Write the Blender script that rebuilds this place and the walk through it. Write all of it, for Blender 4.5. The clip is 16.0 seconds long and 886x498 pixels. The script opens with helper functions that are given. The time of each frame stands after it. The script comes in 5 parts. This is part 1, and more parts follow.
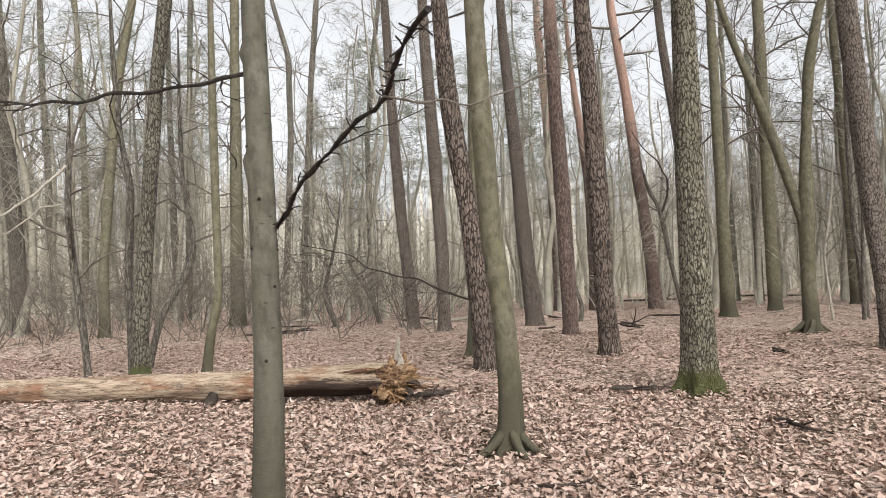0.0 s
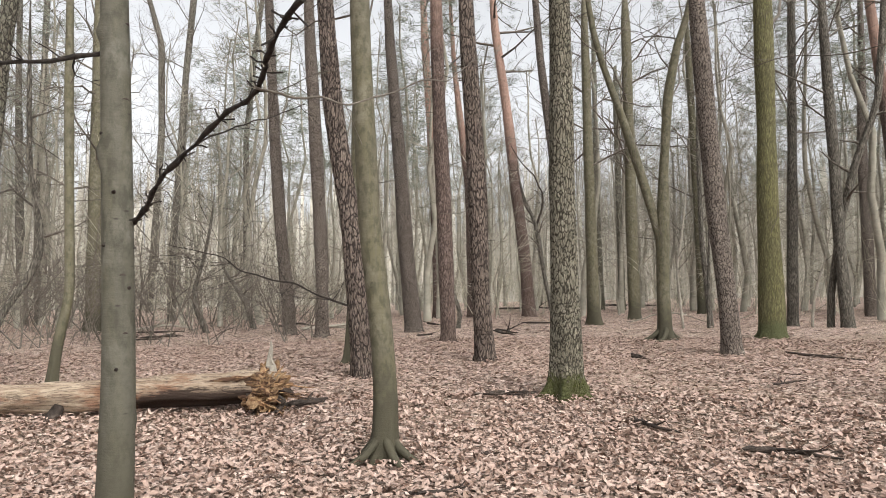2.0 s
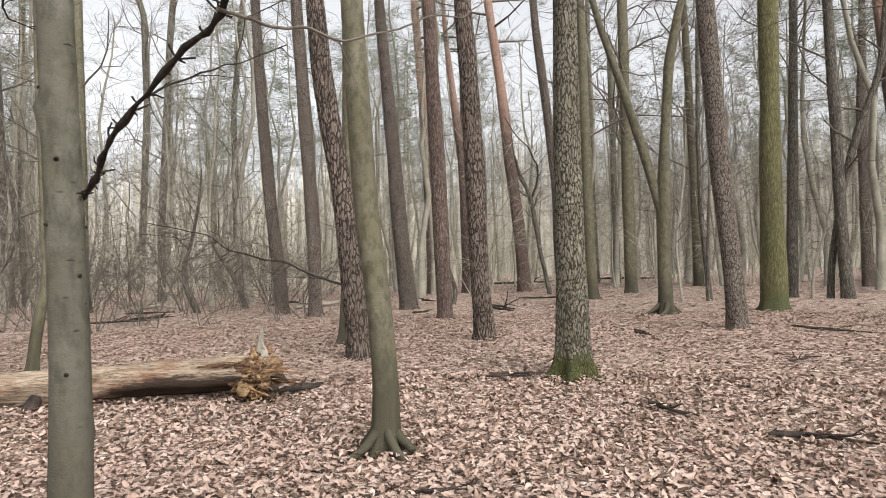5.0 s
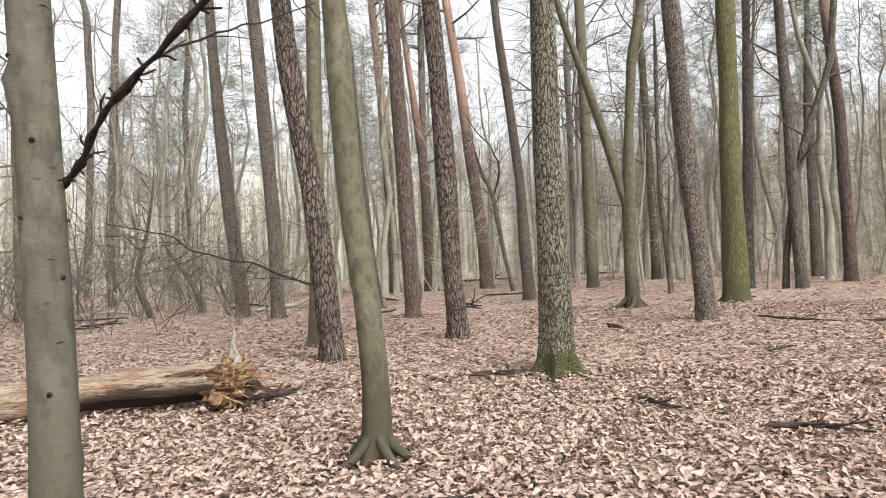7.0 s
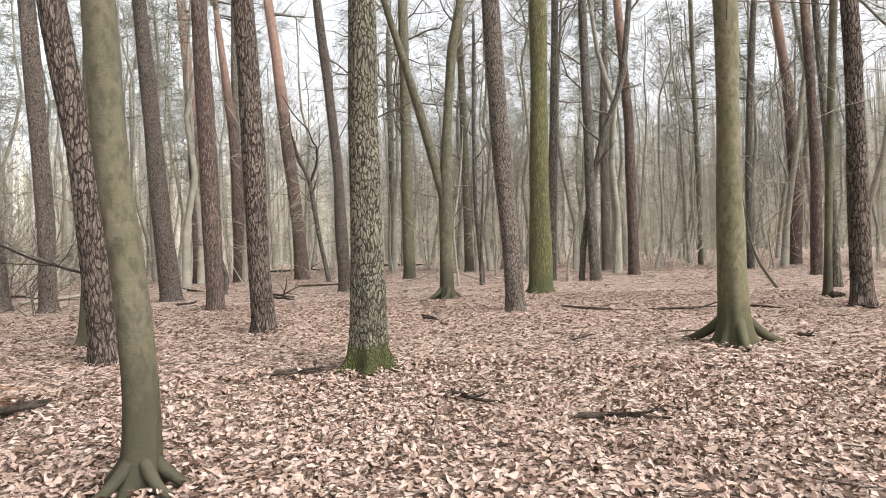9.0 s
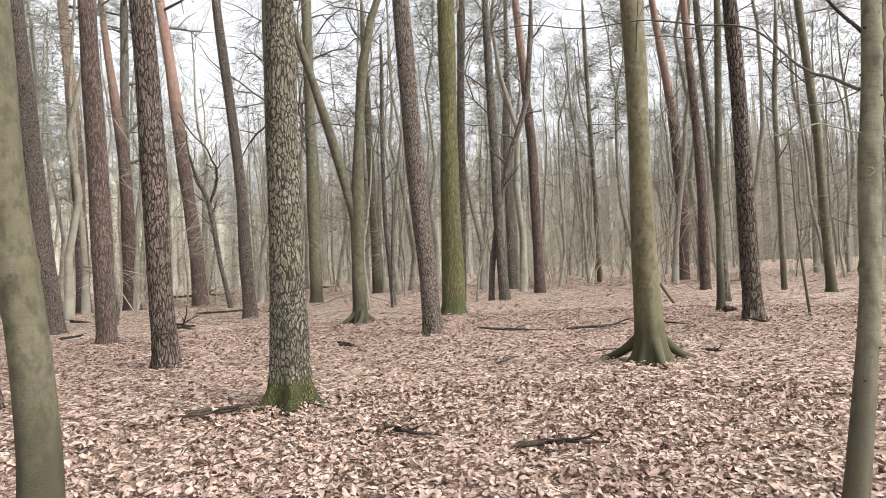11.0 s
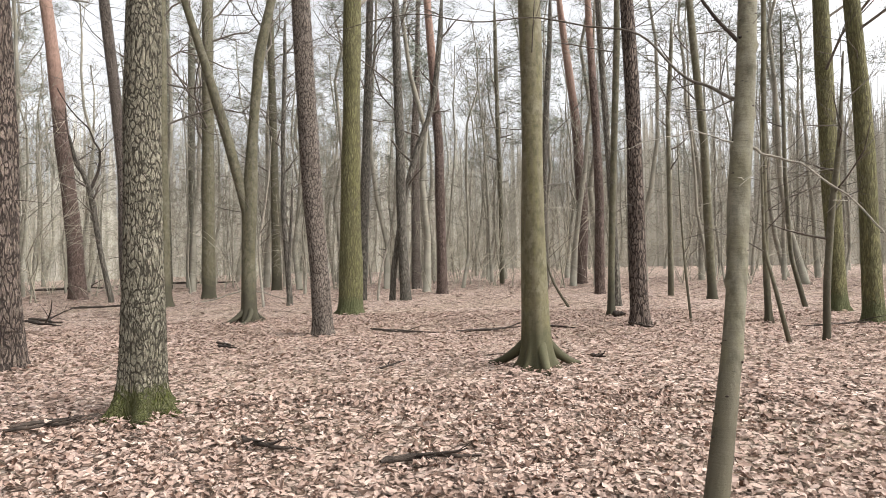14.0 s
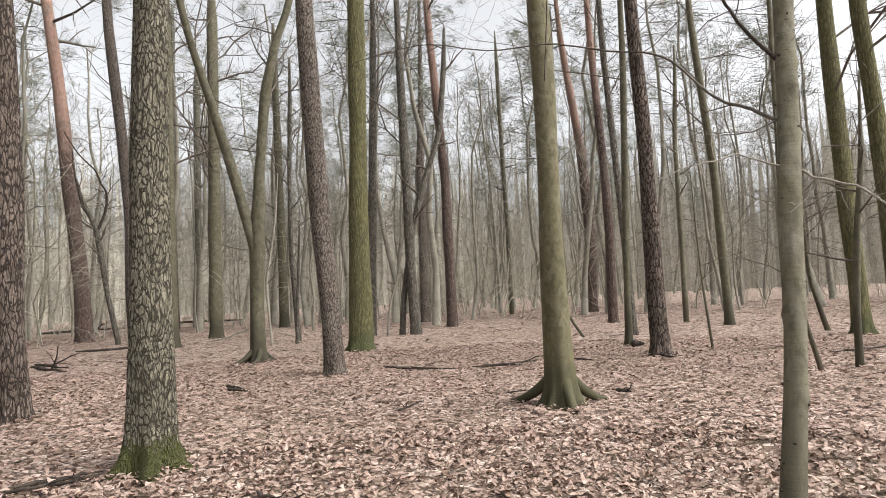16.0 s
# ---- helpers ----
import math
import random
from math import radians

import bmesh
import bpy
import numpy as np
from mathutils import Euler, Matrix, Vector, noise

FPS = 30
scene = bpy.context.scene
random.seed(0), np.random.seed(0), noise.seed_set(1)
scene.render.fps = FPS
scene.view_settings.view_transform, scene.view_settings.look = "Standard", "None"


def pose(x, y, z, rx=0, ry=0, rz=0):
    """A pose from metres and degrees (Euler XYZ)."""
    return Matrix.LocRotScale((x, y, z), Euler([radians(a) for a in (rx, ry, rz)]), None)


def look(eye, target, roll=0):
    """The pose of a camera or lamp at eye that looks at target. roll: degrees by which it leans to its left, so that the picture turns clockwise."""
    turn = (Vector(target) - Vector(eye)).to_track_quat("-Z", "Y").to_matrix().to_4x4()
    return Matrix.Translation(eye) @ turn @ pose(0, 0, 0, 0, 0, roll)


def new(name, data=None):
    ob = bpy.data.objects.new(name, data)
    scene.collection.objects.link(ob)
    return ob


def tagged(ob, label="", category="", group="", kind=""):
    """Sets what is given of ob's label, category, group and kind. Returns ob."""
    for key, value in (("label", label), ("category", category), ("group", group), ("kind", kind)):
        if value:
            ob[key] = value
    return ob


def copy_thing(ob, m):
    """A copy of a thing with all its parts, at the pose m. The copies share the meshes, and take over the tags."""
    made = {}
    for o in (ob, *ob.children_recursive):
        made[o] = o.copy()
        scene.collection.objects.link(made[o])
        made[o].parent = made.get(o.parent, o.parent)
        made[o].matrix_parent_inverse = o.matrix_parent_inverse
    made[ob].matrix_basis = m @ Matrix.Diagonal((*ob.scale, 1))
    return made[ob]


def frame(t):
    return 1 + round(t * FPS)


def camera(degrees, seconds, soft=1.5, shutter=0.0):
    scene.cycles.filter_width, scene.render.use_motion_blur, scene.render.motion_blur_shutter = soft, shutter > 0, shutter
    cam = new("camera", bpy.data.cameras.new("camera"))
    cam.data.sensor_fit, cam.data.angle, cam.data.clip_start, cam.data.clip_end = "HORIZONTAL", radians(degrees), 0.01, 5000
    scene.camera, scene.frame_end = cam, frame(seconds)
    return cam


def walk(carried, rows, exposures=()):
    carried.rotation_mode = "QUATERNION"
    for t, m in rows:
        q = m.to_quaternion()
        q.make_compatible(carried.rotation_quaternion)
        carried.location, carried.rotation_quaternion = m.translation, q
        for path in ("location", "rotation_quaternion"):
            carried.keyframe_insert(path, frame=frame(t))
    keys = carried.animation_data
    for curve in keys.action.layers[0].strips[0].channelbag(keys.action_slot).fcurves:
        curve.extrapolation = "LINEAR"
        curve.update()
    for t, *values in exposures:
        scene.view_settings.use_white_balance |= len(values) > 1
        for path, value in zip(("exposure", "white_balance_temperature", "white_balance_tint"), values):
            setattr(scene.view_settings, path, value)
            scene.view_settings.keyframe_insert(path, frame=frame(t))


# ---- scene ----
cam = camera(71.0, 16.0, soft=0.95)
PATH = [
    (0, (0.721, 0.864, 1.3), (0.452, 2.841, 1.433), -1.9),
    (0.5, (0.732, 0.87, 1.312), (0.588, 2.86, 1.46), -1.4),
    (1, (0.732, 0.87, 1.309), (0.654, 2.861, 1.476), -1.1),
    (1.5, (0.737, 0.891, 1.282), (0.737, 2.884, 1.448), -0.8),
    (2, (0.74, 0.906, 1.296), (0.85, 2.898, 1.44), -1.0),
    (2.5, (0.735, 0.921, 1.294), (0.951, 2.907, 1.371), -1.4),
    (3, (0.743, 0.933, 1.305), (1.118, 2.897, 1.367), -1.6),
    (3.5, (0.736, 0.987, 1.281), (1.138, 2.946, 1.318), -1.0),
    (4, (0.708, 1.127, 1.277), (0.97, 3.107, 1.39), -2.5),
    (4.5, (0.699, 1.29, 1.27), (0.849, 3.277, 1.446), -2.0),
    (5, (0.682, 1.341, 1.327), (0.815, 3.336, 1.391), -1.8),
    (5.2, (0.66, 1.409, 1.284), (0.88, 3.396, 1.348), -1.7),
    (7.5, (0.421, 1.716, 1.325), (0.727, 3.692, 1.375), -3.8),
    (8, (0.507, 1.924, 1.311), (0.97, 3.868, 1.397), -3.6),
    (8.5, (0.595, 2.07, 1.284), (1.201, 3.975, 1.335), -2.2),
    (9, (0.665, 2.144, 1.272), (1.489, 3.967, 1.274), -1.9),
    (9.5, (0.68, 2.196, 1.288), (1.639, 3.951, 1.271), -1.4),
    (10, (0.624, 2.289, 1.322), (1.711, 3.968, 1.344), -1.9),
    (10.2, (0.589, 2.325, 1.341), (1.685, 3.997, 1.393), -2.9),
    (12.3, (0.513, 2.445, 1.339), (1.637, 4.099, 1.398), -1.9),
    (12.5, (0.525, 2.455, 1.337), (1.677, 4.089, 1.388), -2.0),
    (13, (0.609, 2.476, 1.332), (1.806, 4.078, 1.367), -2.4),
    (13.5, (0.766, 2.501, 1.324), (2.031, 4.049, 1.37), -2.4),
    (14, (0.965, 2.518, 1.347), (2.291, 4.014, 1.387), -1.2),
    (14.5, (1.04, 2.496, 1.358), (2.362, 3.997, 1.389), -1.1),
    (15, (1.064, 2.548, 1.352), (2.39, 4.044, 1.389), -0.9),
    (15.5, (1.048, 2.682, 1.37), (2.333, 4.211, 1.461), -1.6),
    (16, (1.031, 2.784, 1.404), (2.344, 4.286, 1.544), -2.8),
]
EXPOSURES = [(0.0, 1.20), (1.5, 1.12), (3.0, 1.33), (4.0, 1.34), (4.5, 1.12), (5.0, 1.18), (7.5, 1.45), (8.5, 1.45), (10.0, 1.46), (12.5, 1.43), (15.5, 1.42), (16.0, 1.23)]
walk(cam, [(t, look(eye, target, roll)) for t, eye, target, roll in PATH], EXPOSURES)

# ---- light: a closed, bright overcast sky ----
world = bpy.data.worlds.new("overcast")
scene.world = world
world.use_nodes = True
wn = world.node_tree.nodes
sky = wn.new("ShaderNodeTexSky")
sky.sky_type = "NISHITA"
sky.sun_disc = False
sky.sun_elevation = radians(42)
sky.sun_rotation = radians(150)
sky.dust_density = 6.0
sky.ozone_density = 1.0
pale = wn.new("ShaderNodeHueSaturation")
pale.inputs["Saturation"].default_value = 0.12
world.node_tree.links.new(sky.outputs["Color"], pale.inputs["Color"])
world.node_tree.links.new(pale.outputs["Color"], wn["Background"].inputs["Color"])
wn["Background"].inputs["Strength"].default_value = 0.14

sun = new("sun", bpy.data.lights.new("sun", "SUN"))
sun.data.energy, sun.data.angle, sun.data.color = 0.65, radians(40), (1.0, 0.96, 0.9)
sun.rotation_euler = (radians(48), 0, radians(30))


# ---- materials ----
def material(name, rough=0.85):
    m = bpy.data.materials.new(name)
    m.use_nodes = True
    b = m.node_tree.nodes["Principled BSDF"]
    b.inputs["Roughness"].default_value = rough
    b.inputs["Specular IOR Level"].default_value = 0.25
    return m, m.node_tree, b


def node(nt, kind, **inputs):
    n = nt.nodes.new("ShaderNode" + kind)
    for key, value in inputs.items():
        slot = n.inputs[key.replace("_", " ")] if not key.startswith("i") or not key[1:].isdigit() else n.inputs[int(key[1:])]
        if isinstance(value, bpy.types.NodeSocket):
            nt.links.new(value, slot)
        else:
            slot.default_value = value
    return n


def ramp(nt, fac, *stops):
    n = nt.nodes.new("ShaderNodeValToRGB")
    nt.links.new(fac, n.inputs["Fac"])
    while len(n.color_ramp.elements) < len(stops):
        n.color_ramp.elements.new(0.5)
    for e, (at, c) in zip(n.color_ramp.elements, stops):
        e.position = at
        e.color = (c, c, c, 1) if isinstance(c, (int, float)) else (*c, 1)
    return n.outputs["Color"]


def mix(nt, fac, a, b):
    n = nt.nodes.new("ShaderNodeMix")
    n.data_type = "RGBA"
    for slot, value in ((0, fac), (6, a), (7, b)):
        if isinstance(value, bpy.types.NodeSocket):
            nt.links.new(value, n.inputs[slot])
        elif slot:
            n.inputs[slot].default_value = (*value, 1)
        else:
            n.inputs[slot].default_value = value
    return n.outputs[2]


def math_node(nt, op, a, b=0.5):
    n = nt.nodes.new("ShaderNodeMath")
    n.operation = op
    for slot, value in ((0, a), (1, b)):
        if isinstance(value, bpy.types.NodeSocket):
            nt.links.new(value, n.inputs[slot])
        else:
            n.inputs[slot].default_value = value
    return n.outputs[0]


def stretched(nt, sx, sy, sz):
    co = nt.nodes.new("ShaderNodeTexCoord")
    mp = node(nt, "Mapping", Vector=co.outputs["Object"], Scale=(sx, sy, sz))
    return mp.outputs["Vector"]


def noise_tex(nt, vec, scale, detail=4.0, rough=0.6):
    return node(nt, "TexNoise", Vector=vec, Scale=scale, Detail=detail, Roughness=rough).outputs["Fac"]


def bark(name, groove, plate_a, plate_b, cell=14.0, stretch=0.3, moss=None, moss_to=0.5, orange=None, orange_from=6.0, relief=0.8, crack=0.16, net=False):
    """Furrowed bark: plates over a darker inner bark, lichen and moss, and on pines an orange upper stem."""
    m, nt, b = material(name, 0.92)
    plain = stretched(nt, 1, 1, 1)
    wide = noise_tex(nt, plain, 2.2, 3)
    fine = noise_tex(nt, stretched(nt, 1, 1, 0.5), 55, 5, 0.7)
    vec = stretched(nt, 1, 1, stretch)
    warp = node(nt, "TexNoise", Vector=vec, Scale=6.0, Detail=2.0)
    wv = node(nt, "VectorMath", i0=vec, i1=warp.outputs["Color"])
    wv.operation = "ADD"
    sv = node(nt, "VectorMath", i0=warp.outputs["Color"])
    sv.operation = "SCALE"
    sv.inputs["Scale"].default_value = 0.16 if net else 0.12
    nt.links.new(sv.outputs[0], wv.inputs[1])
    vo = node(nt, "TexVoronoi", Vector=wv.outputs[0], Scale=cell)
    vo.feature = "DISTANCE_TO_EDGE"
    ragged = math_node(nt, "MULTIPLY", math_node(nt, "SUBTRACT", noise_tex(nt, vec, cell * 1.6, 5, 0.7), 0.5), 0.28)
    if net:
        vo.inputs["Randomness"].default_value = 0.9
        small = node(nt, "TexVoronoi", Vector=wv.outputs[0], Scale=cell * 2.1)
        small.feature = "DISTANCE_TO_EDGE"
        chip = ramp(nt, math_node(nt, "ADD", small.outputs["Distance"], ragged), (0.0, 0.6), (crack, 1.0))
        edge = math_node(nt, "MULTIPLY", chip, ramp(nt, math_node(nt, "ADD", vo.outputs["Distance"], math_node(nt, "MULTIPLY", ragged, 1.3)), (crack * 0.35, 0.0), (crack * 1.35, 1.0)))
    else:
        edge = ramp(nt, math_node(nt, "ADD", vo.outputs["Distance"], ragged), (0.0, 0.45), (crack * 2.0, 1.0))
    fold = math_node(nt, "ABSOLUTE", math_node(nt, "SUBTRACT", noise_tex(nt, stretched(nt, 1, 1, stretch * 0.8), cell * 0.9, 4, 0.55), 0.5))
    furrow = ramp(nt, fold, (0.0, 0.55 if net else 0.0), (crack * 0.55, 1.0))
    f = math_node(nt, "MULTIPLY", edge, furrow)
    tone = mix(nt, ramp(nt, wide, (0.35, 0.0), (0.65, 1.0)), plate_a, plate_b)
    tone = mix(nt, ramp(nt, fine, (0.45, 0.0), (0.8, 0.6)), tone, groove)
    col = mix(nt, f, groove, tone)
    z = node(nt, "SeparateXYZ", Vector=plain).outputs["Z"]
    if orange:
        zz = math_node(nt, "ADD", z, math_node(nt, "MULTIPLY", wide, 3.0))
        k = node(nt, "MapRange", Value=zz, i1=orange_from, i2=orange_from + 3.0).outputs[0]
        flaky = mix(nt, ramp(nt, noise_tex(nt, stretched(nt, 1, 1, 0.4), 16, 4), (0.4, 0.0), (0.7, 1.0)), orange, tuple(c * 0.65 for c in orange))
        col = mix(nt, k, col, flaky)
    if moss:
        k = node(nt, "MapRange", Value=z, i1=moss_to, i2=0.0).outputs[0]
        patch = ramp(nt, math_node(nt, "ADD", noise_tex(nt, plain, 22, 6, 0.7), math_node(nt, "SUBTRACT", k, 0.5)), (0.44, 0.0), (0.62, 0.85))
        col = mix(nt, patch, col, mix(nt, fine, moss, tuple(c * 0.5 for c in moss)))
    rnd = nt.nodes.new("ShaderNodeObjectInfo").outputs["Random"]
    val = node(nt, "HueSaturation", Color=col, Value=math_node(nt, "ADD", math_node(nt, "MULTIPLY", rnd, 0.3), 0.85))
    nt.links.new(val.outputs[0], b.inputs["Base Color"])
    h = math_node(nt, "ADD", f, math_node(nt, "MULTIPLY", fine, 0.35))
    nt.links.new(node(nt, "Bump", Height=h, Strength=relief, Distance=0.03).outputs[0], b.inputs["Normal"])
    return m


def smooth_bark(name, grey, green, pale_c, spots=0.5, foot=None, foot_to=0.75):
    """Beech and hornbeam: smooth, with algae, pale lichen blotches, horizontal wrinkles and small dark scars."""
    m, nt, b = material(name, 0.8)
    plain = stretched(nt, 1, 1, 1)
    rings = noise_tex(nt, stretched(nt, 2, 2, 16), 3.0, 4)
    streak = noise_tex(nt, stretched(nt, 7, 7, 0.5), 2.4, 5)
    blotch = noise_tex(nt, plain, 5.0, 5)
    grain = noise_tex(nt, plain, 70, 4, 0.7)
    mottle = noise_tex(nt, stretched(nt, 1, 1, 0.55), 17, 6, 0.65)
    col = mix(nt, ramp(nt, streak, (0.38, 0.0), (0.62, 1.0)), grey, green)
    col = mix(nt, ramp(nt, blotch, (0.47, 0.0), (0.64, 0.8)), col, pale_c)
    col = mix(nt, ramp(nt, mottle, (0.46, 0.0), (0.62, 0.75)), col, tuple(c * 0.45 for c in green))
    col = mix(nt, math_node(nt, "MULTIPLY", ramp(nt, rings, (0.52, 0.0), (0.7, 1.0)), 0.18), col, tuple(c * 0.5 for c in grey))
    col = mix(nt, math_node(nt, "MULTIPLY", grain, 0.5), col, tuple(c * 0.4 for c in grey))
    vo = node(nt, "TexVoronoi", Vector=stretched(nt, 1, 1, 2.6), Scale=9.0)
    dots = ramp(nt, vo.outputs["Distance"], (0.05, 1.0), (0.13, 0.0))
    col = mix(nt, math_node(nt, "MULTIPLY", dots, spots), col, (0.035, 0.03, 0.025))
    if foot:
        z = node(nt, "SeparateXYZ", Vector=plain).outputs["Z"]
        k = node(nt, "MapRange", Value=z, i1=foot_to, i2=0.0).outputs[0]
        patch = ramp(nt, math_node(nt, "ADD", blotch, math_node(nt, "SUBTRACT", k, 0.42)), (0.4, 0.0), (0.75, 0.85))
        col = mix(nt, patch, col, foot)
    rnd = nt.nodes.new("ShaderNodeObjectInfo").outputs["Random"]
    val = node(nt, "HueSaturation", Color=col, Value=math_node(nt, "ADD", math_node(nt, "MULTIPLY", rnd, 0.3), 0.85))
    nt.links.new(val.outputs[0], b.inputs["Base Color"])
    h = math_node(nt, "ADD", math_node(nt, "MULTIPLY", rings, 0.3), math_node(nt, "MULTIPLY", grain, 0.3))
    nt.links.new(node(nt, "Bump", Height=h, Strength=0.6, Distance=0.015).outputs[0], b.inputs["Normal"])
    return m


def grainy(name, dark, light, scale=9.0, sx=1, sy=1, sz=1, rough=0.9, bump=0.4, third=None, random_value=0.0, island=False, streak=None):
    """A surface of two or three tones with coarse and fine grain."""
    m, nt, b = material(name, rough)
    n1 = noise_tex(nt, stretched(nt, sx, sy, sz), scale, 5)
    n2 = noise_tex(nt, stretched(nt, sx, sy, sz), scale * 6, 4, 0.7)
    col = mix(nt, ramp(nt, n1, (0.35, 0.0), (0.65, 1.0)), dark, light)
    if third:
        n3 = noise_tex(nt, stretched(nt, sx * 0.6, sy, sz), scale * 0.45, 4)
        col = mix(nt, ramp(nt, n3, (0.48, 0.0), (0.57, 1.0)), col, third)
    if streak:
        n4 = noise_tex(nt, stretched(nt, sx * 1.5, sy * 0.5, sz * 0.5), scale * 0.8, 5)
        col = mix(nt, ramp(nt, n4, (0.54, 0.0), (0.66, 0.8)), col, streak)
    col = mix(nt, math_node(nt, "MULTIPLY", n2, 0.4), col, tuple(c * 0.5 for c in dark))
    if random_value:
        src = nt.nodes.new("ShaderNodeNewGeometry").outputs["Random Per Island"] if island else nt.nodes.new("ShaderNodeObjectInfo").outputs["Random"]
        v = math_node(nt, "ADD", math_node(nt, "MULTIPLY", src, random_value), 1 - random_value / 2)
        col = node(nt, "HueSaturation", Color=col, Value=v).outputs[0]
    nt.links.new(col, b.inputs["Base Color"])
    nt.links.new(node(nt, "Bump", Height=math_node(nt, "ADD", n1, n2), Strength=bump, Distance=0.02).outputs[0], b.inputs["Normal"])
    return m


def leaf_material():
    m, nt, b = material("dry_leaf", 0.7)
    isl = nt.nodes.new("ShaderNodeNewGeometry").outputs["Random Per Island"]
    rnd = nt.nodes.new("ShaderNodeObjectInfo").outputs["Random"]
    k = math_node(nt, "FRACT", math_node(nt, "ADD", isl, rnd))
    col = ramp(nt, k, (0.0, (0.06, 0.038, 0.028)), (0.14, (0.205, 0.137, 0.107)), (0.38, (0.37, 0.268, 0.22)), (0.85, (0.445, 0.337, 0.286)), (1.0, (0.51, 0.405, 0.35)))
    vein = noise_tex(nt, stretched(nt, 1, 1, 1), 30, 4)
    col = mix(nt, math_node(nt, "MULTIPLY", vein, 0.5), col, (0.16, 0.10, 0.07))
    nt.links.new(col, b.inputs["Base Color"])
    b.inputs["Subsurface Weight"].default_value = 0.0
    return m


def soil_material():
    """The forest floor under the loose leaves: matted older leaves with gap shade painted at their rims, humus and a
    little moss.
    """
    m, nt, b = material("leaf_mould", 0.95)
    co = stretched(nt, 1, 1, 0.2)
    vo = node(nt, "TexVoronoi", Vector=co, Scale=13.0)
    sep = node(nt, "SeparateColor", Color=vo.outputs["Color"])
    mat_c = ramp(nt, sep.outputs[0], (0.0, (0.08, 0.054, 0.04)), (0.3, (0.33, 0.236, 0.19)), (0.65, (0.51, 0.39, 0.328)), (1.0, (0.64, 0.525, 0.455)))
    ed = node(nt, "TexVoronoi", Vector=co, Scale=13.0)
    ed.feature = "DISTANCE_TO_EDGE"
    e = ramp(nt, ed.outputs["Distance"], (0.0, 0.0), (0.12, 1.0))
    # Dark rims on the cells paint the shade of gaps between leaves.
    col = mix(nt, e, (0.07, 0.048, 0.036), mat_c)
    big = noise_tex(nt, co, 0.35, 4)
    col = mix(nt, ramp(nt, big, (0.45, 0.0), (0.7, 0.5)), col, (0.24, 0.19, 0.13))
    nt.links.new(col, b.inputs["Base Color"])
    h = math_node(nt, "ADD", e, noise_tex(nt, co, 20, 4))
    nt.links.new(node(nt, "Bump", Height=h, Strength=0.6, Distance=0.03).outputs[0], b.inputs["Normal"])
    return m


def log_material():
    """Barkless weathered wood: silvery tan above, checks along the grain, reddish rotted patches and a near-black band
    low down near the torn end.
    """
    m, nt, b = material("barkless_log_wood", 0.82)
    plain = stretched(nt, 1, 1, 1)
    grain = noise_tex(nt, stretched(nt, 1.2, 9, 9), 3.0, 6, 0.7)
    fine = noise_tex(nt, stretched(nt, 2.5, 26, 26), 4.0, 5, 0.7)
    patch = noise_tex(nt, stretched(nt, 0.8, 2, 2), 1.9, 5, 0.65)
    col = mix(nt, ramp(nt, grain, (0.36, 0.0), (0.62, 1.0)), (0.25, 0.175, 0.12), (0.54, 0.44, 0.33))
    col = mix(nt, ramp(nt, patch, (0.52, 0.0), (0.62, 0.9)), col, (0.25, 0.125, 0.07))
    check = math_node(nt, "ABSOLUTE", math_node(nt, "SUBTRACT", noise_tex(nt, stretched(nt, 0.7, 8, 8), 2.6, 5, 0.6), 0.5))
    col = mix(nt, ramp(nt, check, (0.0, 0.85), (0.035, 0.0)), col, (0.045, 0.03, 0.022))
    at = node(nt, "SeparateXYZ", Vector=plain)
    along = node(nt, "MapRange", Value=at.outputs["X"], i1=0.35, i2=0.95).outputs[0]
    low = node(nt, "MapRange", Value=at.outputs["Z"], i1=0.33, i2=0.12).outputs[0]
    # Near-black towards the bottom and the torn end, its edge broken by the grain.
    low_band = math_node(nt, "ADD", math_node(nt, "MULTIPLY", along, low), math_node(nt, "MULTIPLY", math_node(nt, "SUBTRACT", grain, 0.5), 1.6))
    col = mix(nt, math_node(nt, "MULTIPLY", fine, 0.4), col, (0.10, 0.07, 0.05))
    col = mix(nt, ramp(nt, low_band, (0.25, 0.0), (0.5, 0.95)), col, (0.03, 0.018, 0.013))
    nt.links.new(col, b.inputs["Base Color"])
    nt.links.new(node(nt, "Bump", Height=math_node(nt, "ADD", grain, fine), Strength=0.9, Distance=0.03).outputs[0], b.inputs["Normal"])
    return m


M_SOIL = soil_material()
M_LEAF = leaf_material()
M_BEECH = smooth_bark("beech_bark", (0.11, 0.10, 0.07), (0.118, 0.108, 0.062), (0.175, 0.16, 0.115), 0.6, foot=(0.044, 0.04, 0.026), foot_to=1.5)
M_BEECH_PALE = smooth_bark("young_beech_bark", (0.105, 0.099, 0.077), (0.108, 0.102, 0.071), (0.17, 0.164, 0.133), 0.9, foot=(0.058, 0.054, 0.037), foot_to=1.7)
M_YOUNG = smooth_bark("sapling_bark", (0.13, 0.118, 0.084), (0.135, 0.123, 0.078), (0.195, 0.18, 0.138), 0.9, foot=(0.062, 0.054, 0.036), foot_to=1.6)
M_GREEN = smooth_bark("hornbeam_bark", (0.125, 0.11, 0.07), (0.132, 0.121, 0.058), (0.185, 0.166, 0.112), 0.3, foot=(0.052, 0.05, 0.026), foot_to=1.0)
M_PINE = bark("pine_bark", (0.04, 0.031, 0.026), (0.18, 0.15, 0.126), (0.25, 0.212, 0.18), 26, 0.42, crack=0.1, net=True)
